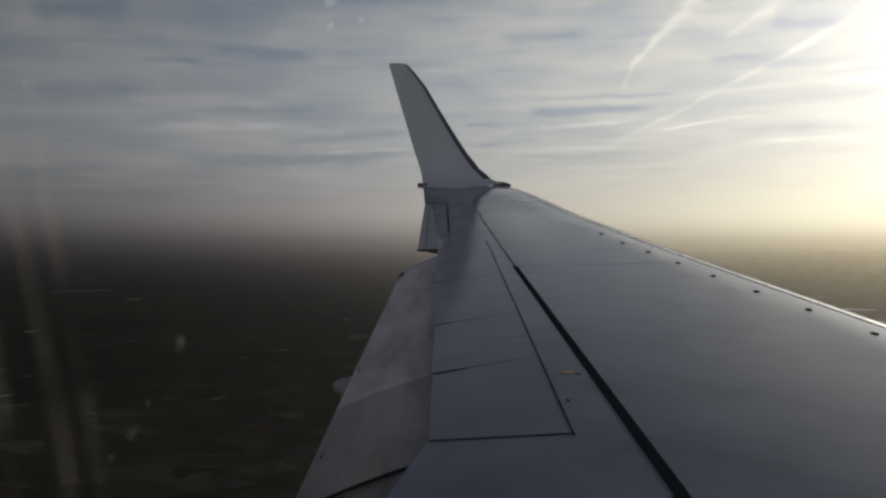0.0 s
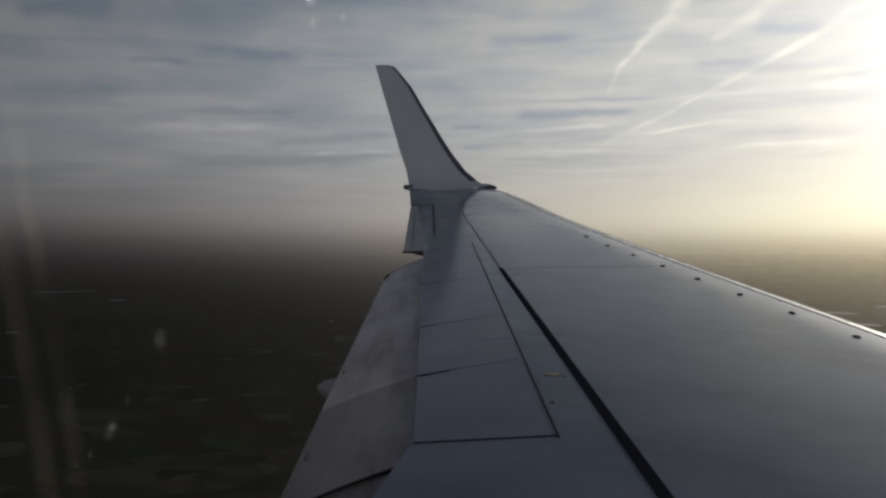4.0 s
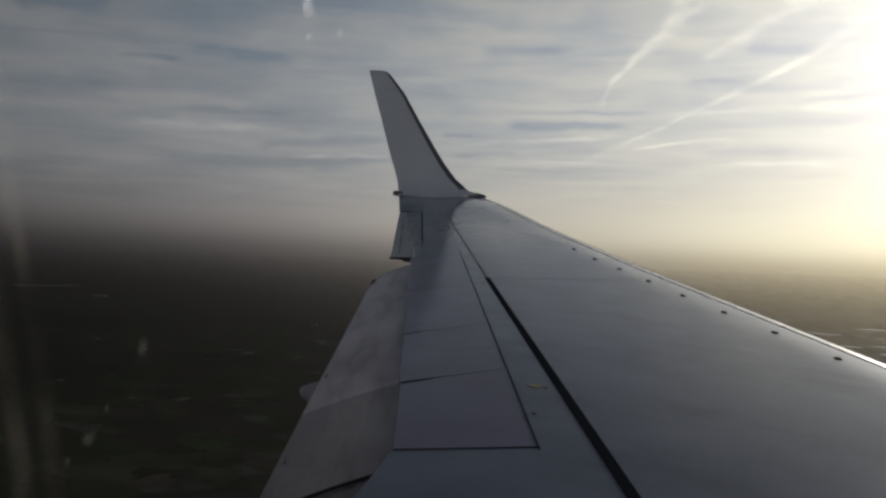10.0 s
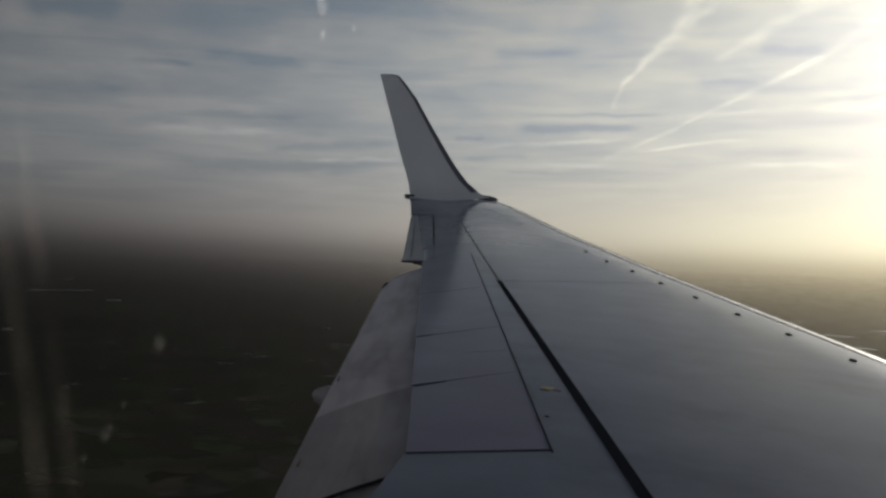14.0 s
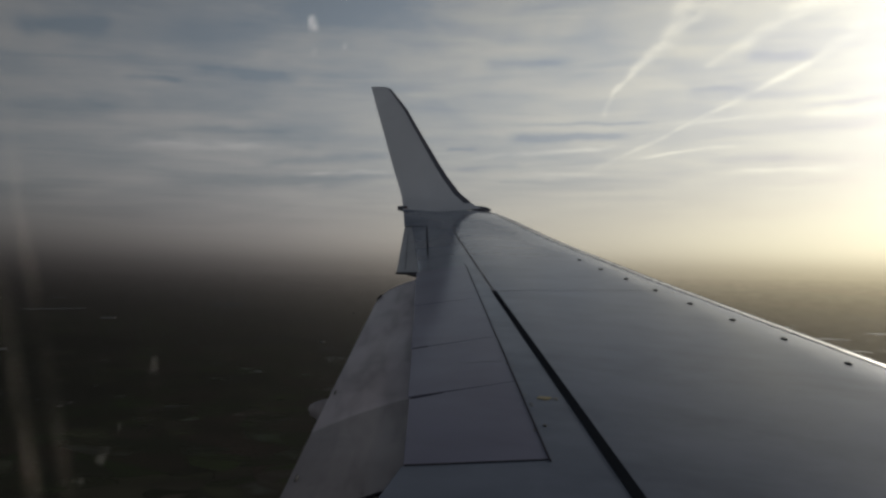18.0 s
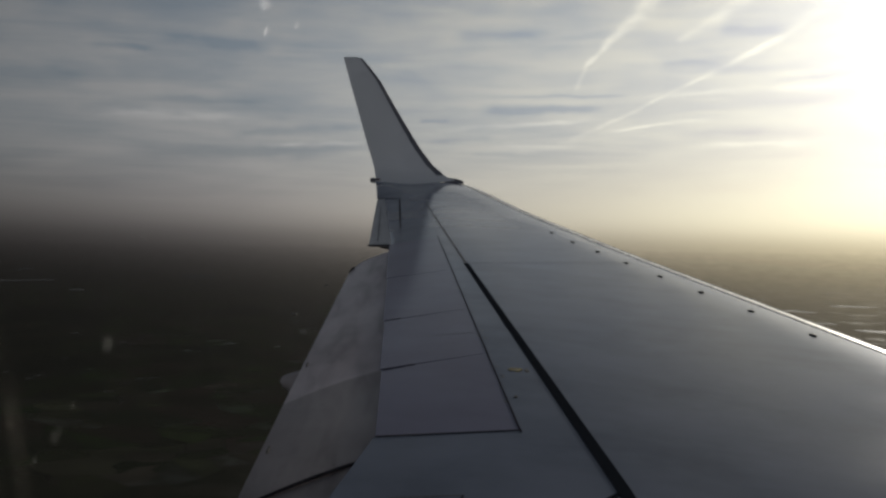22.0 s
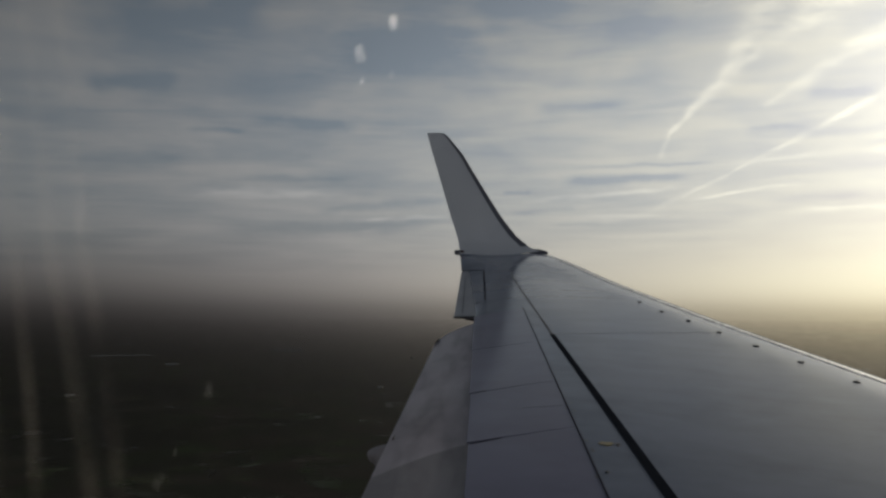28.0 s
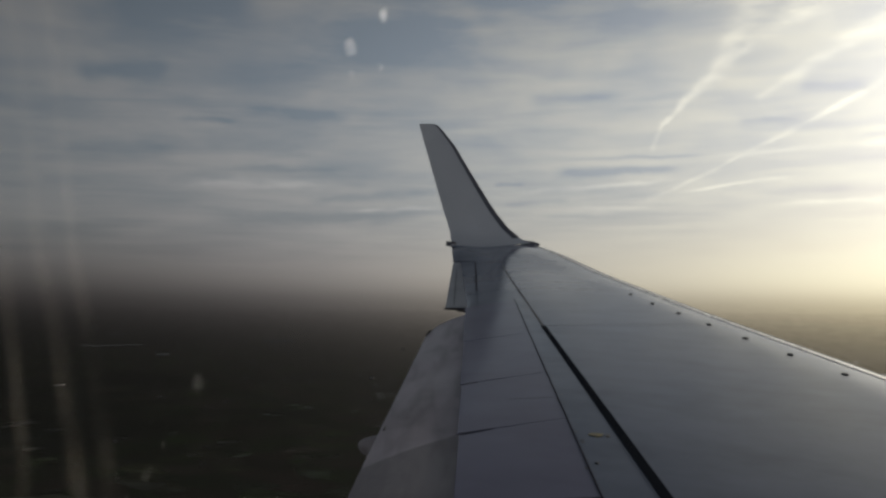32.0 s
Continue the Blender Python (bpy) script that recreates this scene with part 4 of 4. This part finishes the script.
def film_patch(name, line, widths, mat, label):
    """A thin film on the pane's inner face along a line of (x, z) in millimetres."""
    bm = bmesh.new()
    uv = bm.loops.layers.uv.new("UVMap")
    rows = []
    for i, (x, z) in enumerate(line):
        a, b = line[max(0, i - 1)], line[min(len(line) - 1, i + 1)]
        t = Vector((b[0] - a[0], b[1] - a[1])).normalized()
        w = lerp(widths[0], widths[1], i / (len(line) - 1))
        rows.append([(bm.verts.new(cabin_point((x - t.y * k * w / 2) / 1000, 0.1195, (z + t.x * k * w / 2) / 1000)), (k + 1) / 2, i / (len(line) - 1)) for k in (-1, 0, 1)])
    for r, s in zip(rows, rows[1:]):
        for j in (0, 1):
            quad = (r[j], r[j + 1], s[j + 1], s[j])
            face = bm.faces.new([q[0] for q in quad])
            for loop, q in zip(face.loops, quad):
                loop[uv].uv = q[1:]
    ob = part(name, bm, mat, WINDOW, label, smooth=False)
    ob.visible_shadow = False
    return ob


def build_pane_marks():
    # upright reflections of the cabin, laid on the pane as pale streaks
    for line, widths in (
            ([(-145, 75), (-141.6, 57.6), (-135.8, 29.8), (-131.5, 6.8), (-124.6, -15), (-119, -39.6), (-115, -62)], (5.5, 7.5)),
            ([(-134, 66), (-130.3, 48.5), (-125.6, 25.4), (-123.0, 6.6), (-118.5, -9), (-113.7, -28.7), (-108, -55)], (5.0, 6.0)),
            ([(-152, 60), (-146, 35), (-140.8, 6.9), (-136, -18), (-132, -41), (-128, -60)], (6.0, 6.0)),
            ([(-157, 50), (-152, 10), (-146, -25), (-141, -60)], (9.0, 9.0))):
        film_patch("smear", line, widths, PANE_REFLECTION, "faint pale upright streak standing in for a cabin reflection")
    for (x, z), size, lean in (((-93, -18.7), 2.3, 0.2), ((-64, 37.8), 2.0, -0.3), ((-58.1, 42.3), 1.9, 0.0), ((-63.6, 33.1), 1.0, 0.3),
                               ((-58.3, 33.8), 0.9, 0.0), ((-99.9, -29.7), 1.0, 0.3), ((-103.4, -34.9), 2.3, 0.5), ((-4, 12), 0.8, 0.1),
                               ((-2.5, 9), 0.7, 0.1), ((-86, 0), 0.6, 0.0), ((-108, -40), 1.2, 0.6)):
        film_patch("speck", [(x - size * lean * 0.8, z - size * 0.8), (x, z), (x + size * lean * 0.8, z + size * 0.8)], (size * 1.3, size), SPECK if z > 30 else FAINT_SPECK, "small white chip in the pane")


build_pane_marks()

# ---------------------------------------------------------------- the land below


def build_land():
    n = 24
    size = 22000.0
    bm = bmesh.new()
    verts = [[bm.verts.new((lerp(-size, size, i / n), lerp(-size, size, j / n), 0.0)) for i in range(n + 1)] for j in range(n + 1)]
    for j in range(n):
        for i in range(n):
            bm.faces.new((verts[j][i], verts[j][i + 1], verts[j + 1][i + 1], verts[j + 1][i]))
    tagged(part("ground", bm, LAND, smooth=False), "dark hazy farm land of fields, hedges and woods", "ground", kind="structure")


def barn(x, y, length, wide, high, turn):
    base = new("farm_building")
    base.matrix_world = Matrix.Translation((x, y, 0)) @ Matrix.Rotation(turn, 4, "Z")
    tagged(base, "pale low farm building with a pitched roof", "building", "farm buildings")
    l, w = length / 2, wide / 2
    bm = bmesh.new()
    low = [bm.verts.new(p) for p in ((-l, -w, 0), (l, -w, 0), (l, w, 0), (-l, w, 0))]
    top = [bm.verts.new(p) for p in ((-l, -w, high), (l, -w, high), (l, w, high), (-l, w, high))]
    gable = [bm.verts.new((s, 0, high + w * 0.35)) for s in (-l, l)]
    bm.faces.new((low[0], low[1], top[1], top[0]))
    bm.faces.new((low[2], low[3], top[3], top[2]))
    bm.faces.new((low[1], low[2], top[2], gable[1], top[1]))
    bm.faces.new((low[3], low[0], top[0], gable[0], top[3]))
    bm.faces.new((low[3], low[2], low[1], low[0]))
    part("walls", bm, BARN_WALL, base, smooth=False)
    rise = w * 0.35
    t = [[(s * (l + 0.5), q * (w + 0.6), high + rise * (1 - abs(q) * 1.06) + 0.3) for q in (-1, 0, 1)] for s in (-1, 1)]
    b = [[(p[0], p[1], p[2] - 0.25) for p in r] for r in t]
    part("roof", grid_solid(t, b), ROOF, base, smooth=False)


build_land()
rng = random.Random(5)
for deg, dist, length, wide, turn in ((-23.5, 8960, 560, 40, 0.41), (-23.2, 11000, 160, 50, 0.41), (-13.0, 9300, 330, 90, 0.25), (-20.4, 7690, 110, 50, 0.3)):
    barn(dist * math.sin(radians(deg)), dist * math.cos(radians(deg)), length, wide, 5.0, turn)
for _ in range(8):
    deg, dist = rng.uniform(-32, 12), rng.uniform(5500, 9000)
    barn(dist * math.sin(radians(deg)), dist * math.cos(radians(deg)), rng.uniform(25, 60), rng.uniform(14, 24), 6.0, rng.uniform(0, 3.1))


def pond(x, y, length, wide, turn):
    """A still pond with an uneven bank, lying in the fields."""
    bm = bmesh.new()
    n = 28
    lobes = [rng.uniform(0.75, 1.2) for _ in range(7)]
    ring = []
    for i in range(n):
        a = 2 * math.pi * i / n
        k = i * 7 / n
        r = lerp(lobes[int(k)], lobes[(int(k) + 1) % 7], k - int(k))
        ring.append(bm.verts.new((math.cos(a) * length / 2 * r, math.sin(a) * wide / 2 * r, 0.15)))
    low = [bm.verts.new((v.co.x * 1.04, v.co.y * 1.04, -0.3)) for v in ring]
    bm.faces.new(ring)
    for i in range(n):
        j = (i + 1) % n
        bm.faces.new((ring[i], low[i], low[j], ring[j]))
    ob = part("pond", bm, POND, smooth=False)
    ob.matrix_world = Matrix.Translation((x, y, 0)) @ Matrix.Rotation(turn, 4, "Z")
    tagged(ob, "still pond in the fields that mirrors the bright sky", "pond", "ponds", kind="structure")


for deg, dist, length, wide, turn in ((23.0, 7800, 380, 210, -0.3), (26.5, 6800, 260, 130, -0.5), (27.8, 6000, 220, 80, -0.4), (29.5, 7500, 340, 150, -0.2), (21.0, 8800, 320, 190, -0.1),
                                      (31.0, 5700, 260, 100, -0.6), (25.0, 5500, 190, 60, -0.3), (19.0, 9400, 300, 160, 0.2), (28.7, 5000, 150, 60, -0.5), (22.2, 6400, 150, 70, -0.2)):
    pond(dist * math.sin(radians(deg)), dist * math.cos(radians(deg)), length, wide, turn)
